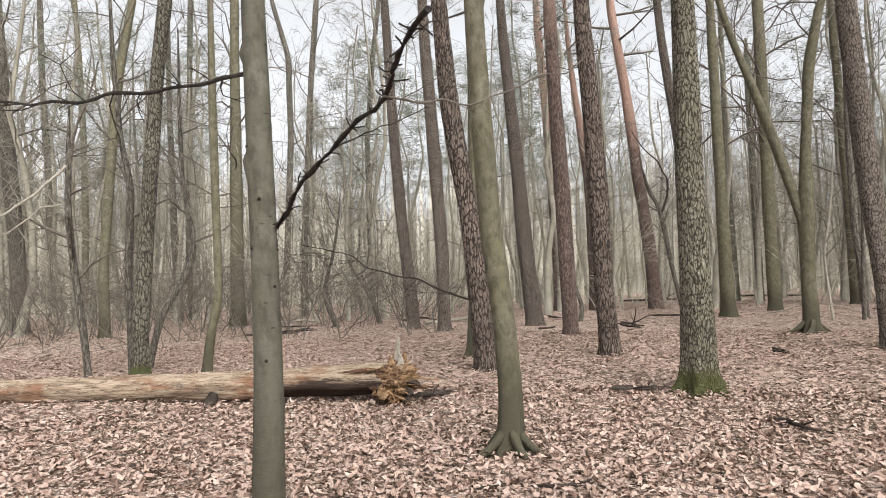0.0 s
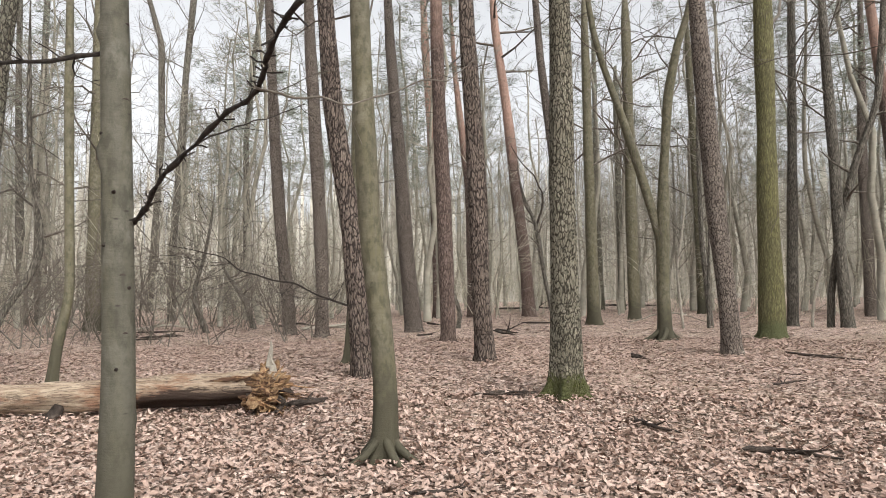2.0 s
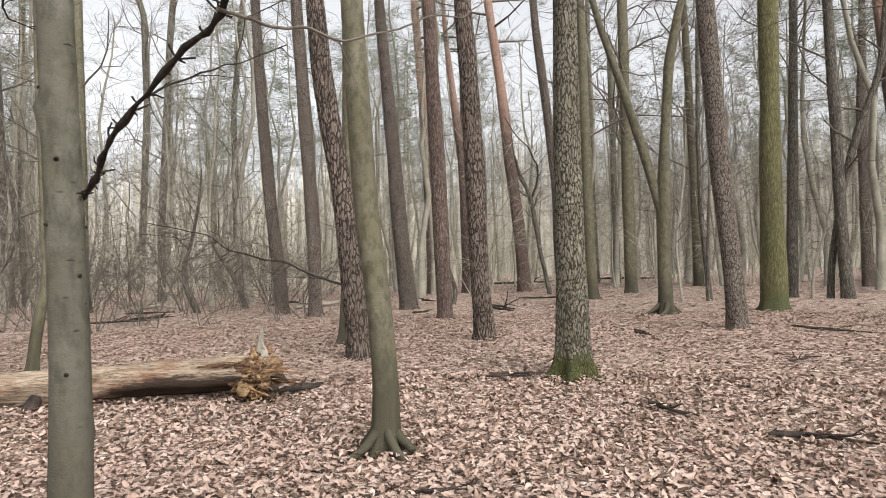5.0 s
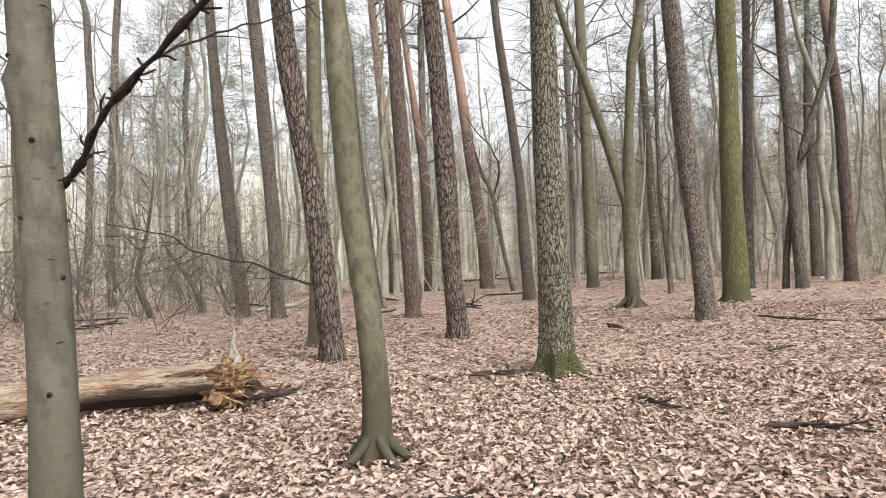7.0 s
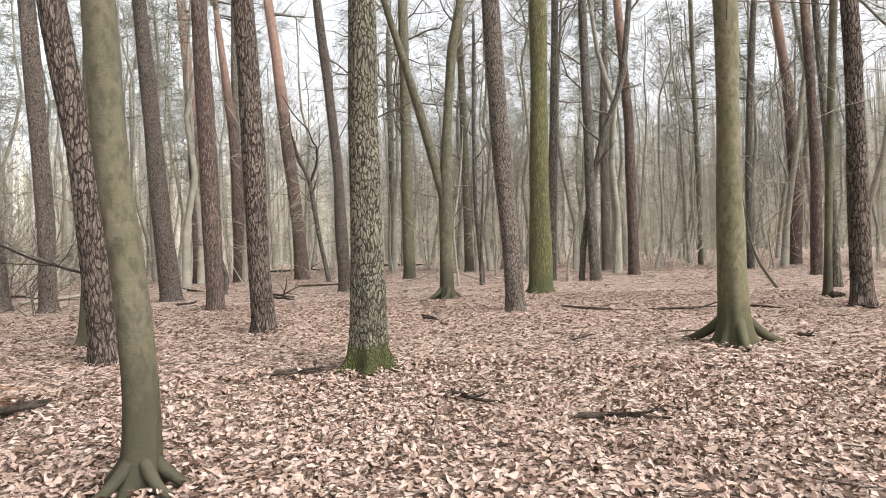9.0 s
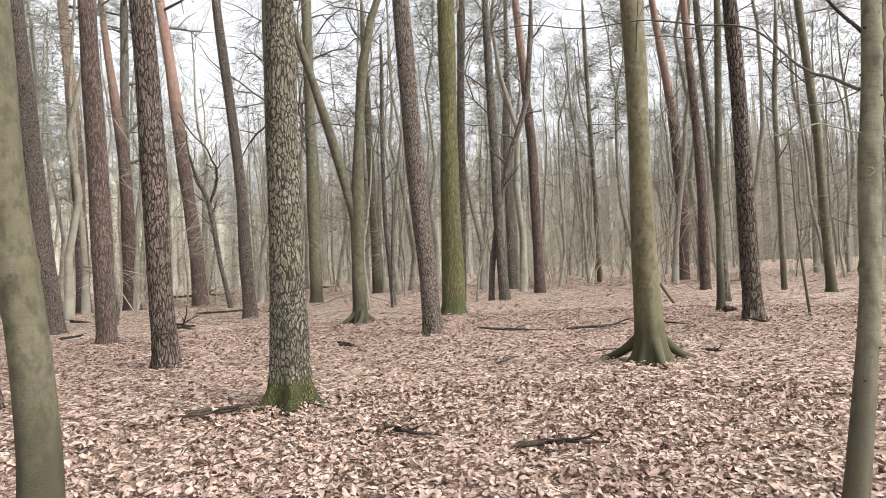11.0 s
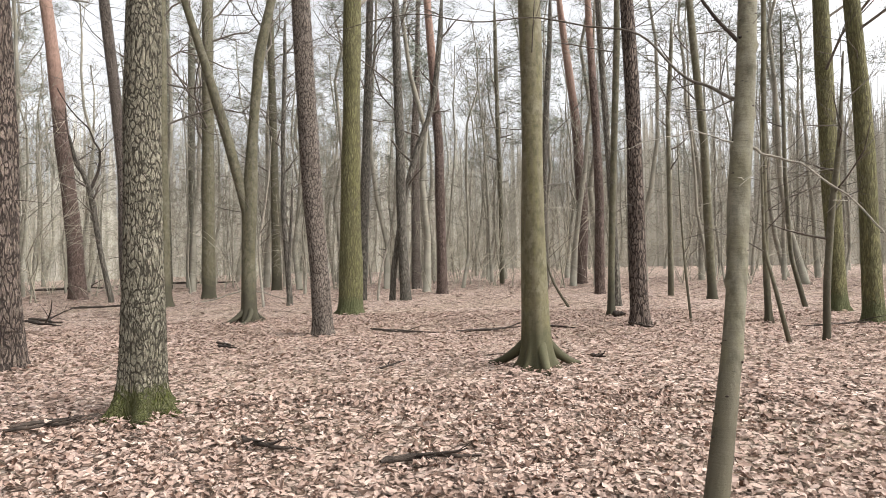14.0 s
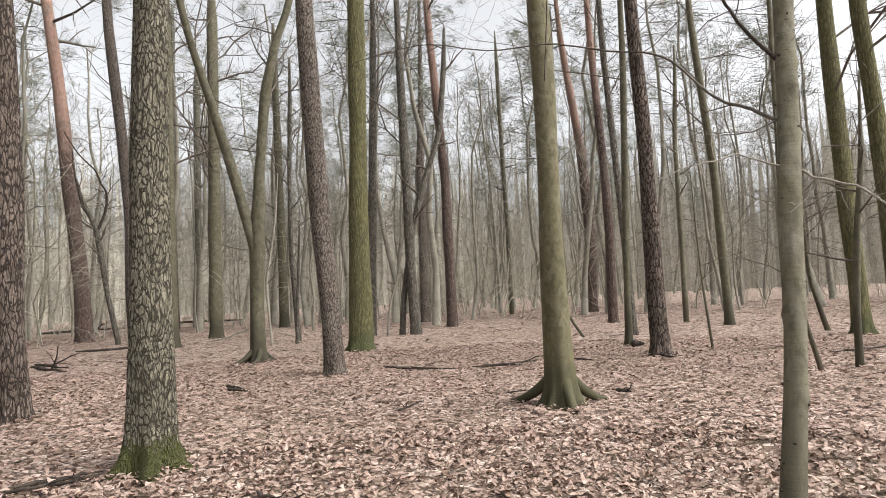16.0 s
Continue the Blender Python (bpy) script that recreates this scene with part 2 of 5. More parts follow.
M_PINE_NEAR = bark("plated_pine_bark", (0.034, 0.025, 0.021), (0.21, 0.163, 0.133), (0.31, 0.248, 0.207), 22, 0.26, relief=1.0, crack=0.12, net=True)
M_PINE_RED = bark("scots_pine_bark", (0.045, 0.03, 0.024), (0.16, 0.117, 0.10), (0.22, 0.167, 0.145), 20, 0.35, orange=(0.285, 0.185, 0.147), orange_from=9.0)
M_OAK = bark("oak_bark", (0.03, 0.026, 0.02), (0.155, 0.144, 0.11), (0.22, 0.205, 0.16), 22, 0.35, crack=0.11, net=True, moss=(0.075, 0.085, 0.025), moss_to=0.4)
M_OAK_NEAR = bark("furrowed_oak_bark", (0.036, 0.031, 0.022), (0.225, 0.205, 0.152), (0.33, 0.305, 0.235), 29, 0.34, moss=(0.075, 0.083, 0.018), moss_to=0.55, relief=1.0, crack=0.11, net=True)
M_MOSSY_NEAR = bark("mossy_oak_bark", (0.10, 0.09, 0.036), (0.34, 0.335, 0.125), (0.44, 0.43, 0.21), 24, 0.6, moss=(0.11, 0.13, 0.035), moss_to=1.0, relief=0.9, crack=0.1, net=True)
M_MOSSY = bark("algae_covered_bark", (0.066, 0.061, 0.03), (0.165, 0.156, 0.067), (0.195, 0.181, 0.094), 26, 0.22, moss=(0.09, 0.10, 0.045), moss_to=0.9)
M_DARK = bark("dark_bark", (0.04, 0.035, 0.029), (0.175, 0.157, 0.129), (0.235, 0.215, 0.178), 24, 0.25)
M_TWIG = grainy("twig_bark", (0.075, 0.062, 0.05), (0.16, 0.14, 0.115), 14, bump=0.2, random_value=0.5, island=True)
M_PALE_TWIG = grainy("pale_twig_bark", (0.22, 0.20, 0.165), (0.34, 0.31, 0.26), 14, bump=0.2, random_value=0.5, island=True)
# Far trees: bark paled to grey-tan, the haze of distance put into the colour.
M_FAR_HAZED = grainy("hazed_far_wood", (0.165, 0.152, 0.122), (0.285, 0.264, 0.214), 1.5, bump=0.1, random_value=0.7, island=True)
# Same shrubs as the thicket, tinted far paler for distance haze.
M_BRUSH_HAZED = grainy("hazed_brush_twigs", (0.25, 0.228, 0.178), (0.43, 0.40, 0.32), 1.5, bump=0.1, random_value=0.8, island=True)
# Needles greyed and lightened: hazy far crowns painted into the tone.
M_NEEDLE = grainy("hazed_pine_needles", (0.15, 0.166, 0.13), (0.26, 0.275, 0.23), 6, bump=0.1, random_value=0.6, island=True)
M_LOG = log_material()
M_ROT = grainy("splintered_rotten_wood", (0.24, 0.125, 0.06), (0.56, 0.385, 0.22), 7, 1, 4, 4, 0.85, 0.8, third=(0.085, 0.045, 0.027), random_value=0.6)
M_LIMB = grainy("dark_limb_bark", (0.016, 0.013, 0.011), (0.062, 0.05, 0.042), 30, bump=0.8)
M_DEAD = grainy("dead_branch_bark", (0.022, 0.017, 0.014), (0.08, 0.062, 0.05), 8, bump=0.6)
# Haze and bright gaps between far stems are painted in as pale colour.
M_BACK_HAZED = grainy("hazed_distant_woods", (0.42, 0.395, 0.335), (0.58, 0.555, 0.485), 0.6, 1, 1, 0.12, bump=0.0, random_value=0.6, island=True)


# ---- mesh helpers ----
class Soup:
    """Collects tubes and facets, and becomes one mesh."""

    def __init__(self):
        self.v, self.q, self.t, self.n = [], [], [], 0

    def add(self, v, quads=None, tris=None):
        v = np.asarray(v, dtype=float).reshape(-1, 3)
        if quads is not None and len(quads):
            self.q.append(np.asarray(quads) + self.n)
        if tris is not None and len(tris):
            self.t.append(np.asarray(tris) + self.n)
        self.v.append(v)
        self.n += len(v)

    def tube(self, pts, rads, sides, caps=True):
        pts, rads = np.asarray(pts, float), np.asarray(rads, float)
        tan = np.gradient(pts, axis=0)
        tan /= np.linalg.norm(tan, axis=1)[:, None] + 1e-9
        mean = np.abs(tan.mean(axis=0))
        ref = np.array([1.0, 0, 0]) if mean[2] > 0.75 else np.array([0, 0, 1.0])
        u = np.cross(tan, ref)
        u /= np.linalg.norm(u, axis=1)[:, None] + 1e-9
        w = np.cross(tan, u)
        a = np.linspace(0, 2 * math.pi, sides, endpoint=False)
        ring = pts[:, None] + rads[:, None, None] * (np.cos(a)[None, :, None] * u[:, None] + np.sin(a)[None, :, None] * w[:, None])
        n = len(pts)
        i, j = np.meshgrid(np.arange(n - 1), np.arange(sides), indexing="ij")
        k = (j + 1) % sides
        quads = np.stack([i * sides + j, (i + 1) * sides + j, (i + 1) * sides + k, i * sides + k], -1).reshape(-1, 4)
        end = [(n - 1) * sides + j for j in range(sides)]
        fan = [(end[0], end[j], end[j + 1]) for j in range(1, sides - 1)]
        fan += [(0, j + 1, j) for j in range(1, sides - 1)]
        self.add(ring, quads, fan if caps else None)

    def arrays(self):
        v = np.concatenate(self.v) if self.v else np.zeros((0, 3))
        q = np.concatenate(self.q) if self.q else np.zeros((0, 4), int)
        t = np.concatenate(self.t) if self.t else np.zeros((0, 3), int)
        return v, q, t

    def mesh(self, name, mat, smooth=True):
        return mesh_of(name, *self.arrays(), mat, smooth)


def mesh_of(name, v, q, t, mat, smooth=True):
    me = bpy.data.meshes.new(name)
    me.vertices.add(len(v))
    me.vertices.foreach_set("co", np.asarray(v, np.float32).ravel())
    me.loops.add(len(q) * 4 + len(t) * 3)
    me.loops.foreach_set("vertex_index", np.concatenate([np.asarray(q).ravel(), np.asarray(t).ravel()]).astype(np.int32))
    me.polygons.add(len(q) + len(t))
    me.polygons.foreach_set("loop_start", np.concatenate([np.arange(len(q)) * 4, len(q) * 4 + np.arange(len(t)) * 3]).astype(np.int32))
    me.update(calc_edges=True)
    me.validate()
    me.polygons.foreach_set("use_smooth", np.full(len(me.polygons), smooth))
    me.materials.append(mat)
    return me


def part(name, me, parent, label=""):
    ob = new(name, me)
    ob.parent = parent
    if label:
        tagged(ob, label)
    return ob


def unit(v):
    v = np.asarray(v, float)
    return v / (np.linalg.norm(v) + 1e-9)


def smoothstep(a, b, v):
    u = np.clip((v - a) / (b - a), 0, 1)
    return u * u * (3 - 2 * u)


def ground_z(x, y):
    r = math.hypot(x - 0.2, y - 0.7)
    z = -0.12 + 0.15 * float(smoothstep(6.3, 8.8, r))
    return z + 0.02 * noise.noise((x * 0.7, y * 0.7, 0.0)) + 0.25 * float(smoothstep(25, 70, r)) * noise.noise((x * 0.04, y * 0.04, 3.0))


def grow(S, p, d, length, r, level, rng, up=0.06, wob=0.16, kids=(4, 5), thin=0.0025):
    """A branch that wanders and forks into smaller ones."""
    n = (1 if thin > 0.005 else 2, 3, 5)[level]
    p, d = np.asarray(p, float), unit(d)
    pts, dirs = [p], [d]
    for i in range(n):
        d = unit(d + rng.normal(0, wob, 3) + np.array([0, 0, up]))
        p = p + d * length / n
        pts.append(p)
        dirs.append(d)
    rads = np.linspace(r, max(r * 0.3, thin), n + 1)
    S.tube(pts, rads, (3, 3, 4)[level] if thin > 0.0035 else (3, 4, 6)[level], level == 2)
    if level:
        for _ in range(kids[level - 1]):
            i = int(rng.integers(1, n + 1))
            side = unit(np.cross(dirs[i], rng.normal(0, 1, 3)))
            grow(S, pts[i], dirs[i] + side * rng.uniform(0.6, 1.3), length * rng.uniform(0.35, 0.65), max(rads[i] * 0.6, thin), level - 1, rng, up, wob * 1.15, kids, thin)


def needles(S, p, size, rng, count=40):
    """A tuft of pine needles round a twig's end."""
    d = rng.normal(0, 1, (count, 3))
    d /= np.linalg.norm(d, axis=1)[:, None]
    d[:, 2] = np.abs(d[:, 2]) * 0.7 - 0.1
    base = p + rng.normal(0, size * 0.28, (count, 3))
    side = np.cross(d, rng.normal(0, 1, (count, 3)))
    side *= (0.024 * size) / (np.linalg.norm(side, axis=1)[:, None] + 1e-9)
    tip = base + d * size * rng.uniform(0.5, 1.0, (count, 1))
    v = np.stack([base - side, base + side, tip], 1).reshape(-1, 3)
    S.add(v, None, np.arange(count * 3).reshape(-1, 3))


def cells(theta, z, count, high, seed):
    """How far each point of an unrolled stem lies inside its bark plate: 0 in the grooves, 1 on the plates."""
    u = theta / (2 * math.pi) * count
    w = z / high
    iu, iw = np.floor(u).astype(int), np.floor(w).astype(int)
    d1, d2 = np.full(u.shape, 9.0), np.full(u.shape, 9.0)
    for a in (-1, 0, 1):
        for b in (-1, 0, 1):
            cu, cw = iu + a, iw + b
            h = np.sin((cu % count) * 127.1 + cw * 311.7 + seed * 17.3) * 43758.5453
            g = np.sin((cu % count) * 269.5 + cw * 183.3 + seed * 7.7) * 24634.6345
            du = cu + 0.02 + 0.96 * (h - np.floor(h)) - u
            dw = cw + 0.0 + 1.0 * (g - np.floor(g)) - w
            dd = np.sqrt(du * du + dw * dw)
            d2 = np.where(dd < d1, d1, np.minimum(d2, dd))
            d1 = np.minimum(d1, dd)
    return smoothstep(0.05, 0.27, d2 - d1)


def stem_curve(spine, height, dz_low, dz_high, fine_to=6.5):
    """Heights, centres and radii along a stem given by a few bends above its foot."""
    zs = np.array([0.0] + [s[0] for s in spine])
    xs = np.array([0.0] + [s[1] for s in spine])
    ys = np.array([0.0] + [s[2] for s in spine])
    rs = np.array([spine[0][3] * 1.05] + [s[3] for s in spine])
    if height > zs[-1] + 0.5:
        k = 0.5 / max(zs[-1] - zs[-2], 0.3)
        run = height - zs[-1]
        zs, xs, ys = np.append(zs, height), np.append(xs, xs[-1] + (xs[-1] - xs[-2]) * k * run), np.append(ys, ys[-1] + (ys[-1] - ys[-2]) * k * run)
        rs = np.append(rs, rs[-1] * 0.25)
    low = np.arange(-0.12, min(fine_to, zs[-1]), dz_low)
    high = np.arange(low[-1] + dz_high, zs[-1], dz_high)
    z = np.concatenate([low, high])

    def eased(v):
        fine = np.linspace(0, zs[-1], 400)
        w = np.interp(fine, zs, v)
        span = max(3, int(400 * 0.55 / zs[-1])) | 1
        pad = np.concatenate([2 * w[0] - w[span:0:-1], w, 2 * w[-1] - w[-2:-span - 2:-1]])
        w = np.convolve(pad, np.ones(span) / span, "same")[span:-span]
        return np.interp(z, fine, w)

    return z, eased(xs), eased(ys), np.maximum(eased(rs), 0.004)


def stem_mesh(name, spine, height, mat, sides, dz, flare, lobes, seed, plates=None, knots=0, wobble=0.03):
    z, cx, cy, r = stem_curve(spine, height, dz, max(dz * 3, 0.3), 2.9 if dz < 0.02 else 6.5)
    rng = np.random.default_rng(seed)
    th = np.linspace(0, 2 * math.pi, sides, endpoint=False)
    T, Z = np.meshgrid(th, z)
    R = np.repeat(r[:, None], sides, 1)
    ph = rng.uniform(0, 6.28, 4)
    R = R * (1 + wobble * np.sin(2 * T + ph[0] + Z * 0.7) + wobble * 0.7 * np.sin(3 * T + ph[1] - Z * 1.3) + wobble * np.sin(Z * 2.1 + ph[2]))
    zz = np.maximum(Z, 0)
    buttress = np.zeros_like(T)
    for q in range(lobes + 1):
        mid = ph[3] + 2 * math.pi * q / (lobes + 1) + rng.normal(0, 0.22)
        off = np.mod(T - mid + math.pi, 2 * math.pi) - math.pi
        buttress = np.maximum(buttress, rng.uniform(0.65, 1.0) * np.exp(-(off / rng.uniform(0.24, 0.34)) ** 2))
    R = R * (1 + flare * np.exp(-zz / 0.09) * buttress * 1.3 + flare * 0.5 * np.exp(-zz / 0.3) * (0.3 + 0.7 * buttress) + flare * 0.12 * np.exp(-zz / 0.9) * buttress)
    for _ in range(knots):
        kt, kz, s = rng.uniform(0, 6.28), rng.uniform(0.6, 5.5), rng.uniform(0.018, 0.04)
        dt = (np.mod(T - kt + math.pi, 2 * math.pi) - math.pi) * R
        R = R + 0.5 * s * np.exp(-(dt ** 2 + (Z - kz) ** 2 * 1.6) / (2 * (s * 0.6) ** 2))
    if plates:
        count, high, deep = plates
        k = 2 * math.pi / count
        tw = T + k * (0.35 * np.sin(4 * T + 11 * Z + ph[0]) + 0.25 * np.sin(9 * T - 23 * Z) + 0.18 * np.sin(17 * T + 47 * Z) + 0.3 * np.sin(6.0 * Z + ph[1]))
        zw = Z + high * (0.3 * np.sin(5 * T + 8 * Z + ph[1]) + 0.2 * np.sin(13 * T - 31 * Z))
        f = cells(tw, zw, count, high, seed)
        f = f * (0.82 + 0.18 * cells(tw + 0.3, zw, count * 2, high * 0.4, seed + 50))
        fade = 1 - 0.5 * smoothstep(5.5, 6.5, Z)
        R = R + deep * (f - 0.6) * fade
    v = np.stack([cx[:, None] + R * np.cos(T), cy[:, None] + R * np.sin(T), Z], -1)
    n = len(z)
    i, j = np.meshgrid(np.arange(n - 1), np.arange(sides), indexing="ij")
    k = (j + 1) % sides
    quads = np.stack([i * sides + j, i * sides + k, (i + 1) * sides + k, (i + 1) * sides + j], -1).reshape(-1, 4)
    top = [((n - 1) * sides, (n - 1) * sides + j, (n - 1) * sides + j + 1) for j in range(1, sides - 1)]
    me = mesh_of(name, v.reshape(-1, 3), quads, np.array(top), mat)
    return me, (z, cx, cy, r)


def on_stem(curve, h):
    z, cx, cy, r = curve
    return np.array([np.interp(h, z, cx), np.interp(h, z, cy), h]), float(np.interp(h, z, r))


# what each kind of tree is made of: name, label, bark, height, first live branch, foot flare, root lobes, crown
KINDS = {
    "smooth": ("beech_tree", "bare grey-green smooth-barked beech rising from leaf litter", M_BEECH, 15, 6.0, 0.5, 4, "bare"),
    "limb": ("beech_tree", "leaning bare stem of a forked beech", M_BEECH, 13, 7.0, 0.05, 3, "bare"),
    "horn": ("hornbeam_tree", "bare hornbeam with olive bark and fluted mossy roots", M_GREEN, 15, 6.0, 0.75, 5, "bare"),
    "oak": ("oak_tree", "bare oak with furrowed grey bark", M_OAK, 16, 6.5, 0.4, 5, "bare"),
    "oakdark": ("oak_tree", "dark slender bare oak among the woods", M_DARK, 15, 6.5, 0.3, 4, "bare"),
    "mossy": ("oak_tree", "tall oak coated in yellow-green algae", M_MOSSY, 17, 8.0, 0.45, 4, "bare"),
    "mossybrown": ("oak_tree", "stout oak with brownish green algae on its bark", M_MOSSY, 17, 5.5, 0.35, 4, "bare"),
    "pine": ("pine_tree", "tall pine with brown scaly bark and high crown", M_PINE, 19, 12.0, 0.3, 4, "pine"),
    "pinered": ("pine_tree", "tall Scots pine turning orange higher up the stem", M_PINE_RED, 20, 13.0, 0.3, 4, "pine"),
    "pinerough": ("pine_tree", "pine with deeply plated grey-brown bark", M_PINE_NEAR, 18, 12.0, 0.35, 4, "pine"),
    "sapling": ("young_tree", "thin bare young tree with crooked twigs", M_DARK, 0, 0.35, 0.15, 3, "sapling"),
}
GIRTH = {"smooth": 0.84, "limb": 0.82, "horn": 0.84, "oakdark": 0.9, "mossy": 0.9, "mossybrown": 0.86}
tree_count = 0


def tree(kind, x, y, spine, label="", height=0.0, mat=None, detail=None, flare=None, crown=True, stubs=None, knots=0, roots=0, scars=0, girth=0.0):
    global tree_count
    tree_count += 1
    thick = girth or GIRTH.get(kind, 1.0)
    spine = [(h, dx, dy, r * thick) for h, dx, dy, r in spine]
    name, text, kmat, tall, first, kflare, lobes, style = KINDS[kind]
    rng = np.random.default_rng(100 + tree_count)
    away = math.hypot(x - 0.5, y - 1.5)
    top = spine[-1][0]
    tall = height or (tall * rng.uniform(0.9, 1.1) if tall else top + rng.uniform(1.2, 2.2))
    tall = max(tall, top + 1.0)
    sides, dz = (40, 0.05) if away < 12 else (20, 0.12) if away < 20 else (12, 0.25)
    plates = None
    r0 = spine[0][3]
    if detail:
        width, high, deep = detail
        sides = int(min(170 if high < 0.08 else 110, max(56, 2 * math.pi * r0 / width * 5)))
        dz = max(0.015, high / 6)
        plates = (max(6, round(2 * math.pi * r0 / width)), high, deep)
    root = new(name)
    root.location = (x, y, ground_z(x, y))
    tagged(root, label or text, "tree", kind="thing")
    me, curve = stem_mesh("trunk", spine, tall, mat or kmat, sides, dz, kflare if flare is None else flare, lobes, tree_count, plates, knots)
    part("trunk", me, root)
    for q in range(roots):
        a = 6.28 * q / roots + rng.normal(0, 0.25)
        out, t = rng.uniform(2.6, 4.2) * r0, np.linspace(0, 1, 9)
        reach = r0 * 0.5 + t * out
        bend_a = a + 0.35 * rng.normal() * t
        pts = np.column_stack([reach * np.cos(bend_a), reach * np.sin(bend_a), r0 * (1.7 * (1 - t) ** 2.2 + 0.5 - 0.55 * t)])
        R_s = Soup()
        R_s.tube(pts, r0 * np.linspace(0.46, 0.2, 9), 10)
        part("root", R_s.mesh("root", mat or kmat), root)
    for q in range(scars):
        h, a = rng.uniform(0.5, 4.5), rng.uniform(0, 6.28)
        c, r = on_stem(curve, h)
        w = rng.uniform(0.004, 0.010)
        S = Soup()
        out = np.array((math.cos(a), math.sin(a), 0.0))
        if q % 3:
            half, n = rng.uniform(0.010, 0.024) / max(r, 0.02), 7
            da = np.linspace(-half, half, n)
            droop = 0.35 * r * (da ** 2) / half
            arc = np.column_stack([c[0] + r * 1.01 * np.cos(a + da), c[1] + r * 1.01 * np.sin(a + da), h - droop])
            S.tube(arc, rng.uniform(0.0025, 0.0055) * np.array([0.2, 0.7, 1.0, 1.2, 1.0, 0.7, 0.2]), 6)
            part("bark_fold", S.mesh("bark_fold", M_DEAD), root)
            continue
        S.tube([c + out * r * 0.9, c + out * (r * 1.0 + 0.004), c + out * (r + 0.006 + w * 0.5) + np.array((0, 0, 0.004))], [w * 1.3, w, w * 0.4], 7)
        part("branch_scar", S.mesh("branch_scar", M_DEAD), root)
    S = Soup()
    if style == "bare" and crown:
        for h in np.linspace(first, tall * 0.97, 11):
            p, r = on_stem(curve, h)
            a = rng.uniform(0, 6.28)
            grow(S, p, (math.cos(a), math.sin(a), rng.uniform(0.3, 1.1)), (tall - h) * 0.35 + rng.uniform(0.8, 2.0), max(r * 0.2, 0.009), 2, rng, wob=0.3, kids=(5, 6))
        for h in rng.uniform(first * 0.3, first, 8 if away > 9 else 2):
            p, r = on_stem(curve, h)
            a = rng.uniform(0, 6.28)
            grow(S, p, (math.cos(a), math.sin(a), rng.uniform(0.0, 0.6)), rng.uniform(0.6, 1.6), 0.009, 1, rng, kids=(5, 5))
    elif style == "sapling" and crown:
        for h in np.linspace(max(0.5, tall * 0.35), tall * 0.97, 9):
            p, r = on_stem(curve, h)
            a = rng.uniform(0, 6.28)
            grow(S, p, (math.cos(a), math.sin(a), rng.uniform(0.2, 1.0)), rng.uniform(0.5, 1.3), max(r * 0.45, 0.006), 1, rng, kids=(4, 4), thin=0.002)
    elif style == "pine":
        G = Soup()
        for h in np.linspace(first, tall * 0.98, 12):
            p, r = on_stem(curve, h)
            a = rng.uniform(0, 6.28)
            d = np.array((math.cos(a), math.sin(a), 0.25))
            ln = (tall - h) * 0.3 + rng.uniform(0.8, 1.6)
            grow(S, p, d, ln, max(r * 0.35, 0.015), 1, rng, kids=(4, 4))
            for k in range(7):
                needles(G, p + d * ln * rng.uniform(0.45, 1.1) + rng.normal(0, 0.28, 3), rng.uniform(0.25, 0.42), rng)
        part("needles", G.mesh("needles", M_NEEDLE, False), root, "grey-green needle tufts")
        for h in rng.uniform(1.5, first, 14 if stubs is None else stubs):
            p, r = on_stem(curve, h)
            a = rng.uniform(0, 6.28)
            grow(S, p, (math.cos(a), math.sin(a), rng.uniform(-0.3, 0.3)), r + rng.uniform(0.15, 0.9), 0.009, int(rng.random() < 0.4), rng, up=0.0, kids=(3, 3))
    if S.n:
        part("crown", S.mesh("crown", M_TWIG), root, "bare branches and twigs")
    return root, curve


def limb(root, pts, r0, r1, mat=M_TWIG, twigs=0, seed=1, name="limb", label="", twig_len=0.4, sides=8, bumps=0.0):
    """A branch that leaves a tree along the given places in the world."""
    rng = np.random.default_rng(seed)
    base = np.array(root.location)
    pts = np.array(pts, float) - base
    s = np.linspace(0, 1, len(pts))
    t = np.linspace(0, 1, max(24, len(pts) * 6))
    w = np.stack([np.interp(t, s, pts[:, k]) for k in range(3)], -1)
    for _ in range(2):
        w[1:-1] = (w[:-2] + 2 * w[1:-1] + w[2:]) / 4
    span = float(np.linalg.norm(pts[-1] - pts[0]))
    ph = rng.uniform(0, 6.28, 4)
    bow = np.sin(t * math.pi)[:, None] * span * 0.012
    w += bow * np.column_stack([np.sin(t * 11 + ph[0]), np.sin(t * 9 + ph[1]), np.sin(t * 13 + ph[2]) + 0.6 * np.sin(t * 31 + ph[3])])
    w[1:-1] += rng.normal(0, 0.2 * (r0 + r1) / 2, (len(w) - 2, 3))
    S = Soup()
    rad = r0 + (r1 - r0) * t ** 0.8
    S.tube(w, rad * (1 + bumps * rng.uniform(-1, 1, len(t))), sides)
    for _ in range(twigs):
        i = int(rng.integers(2, len(w) - 1))
        d = unit(w[i + 1] - w[i - 1])
        side = unit(np.cross(d, rng.normal(0, 1, 3)))
        ln = twig_len * rng.uniform(0.15, 1.0)
        grow(S, w[i], d * 0.6 + side, ln, max(rad[i] * 0.4, 0.0018), 1 if ln > 0.15 else 0, rng, wob=0.25, kids=(3, 3), thin=max(0.0012, r1 * 0.5))
    return part(name, S.mesh(name, mat), root, label)


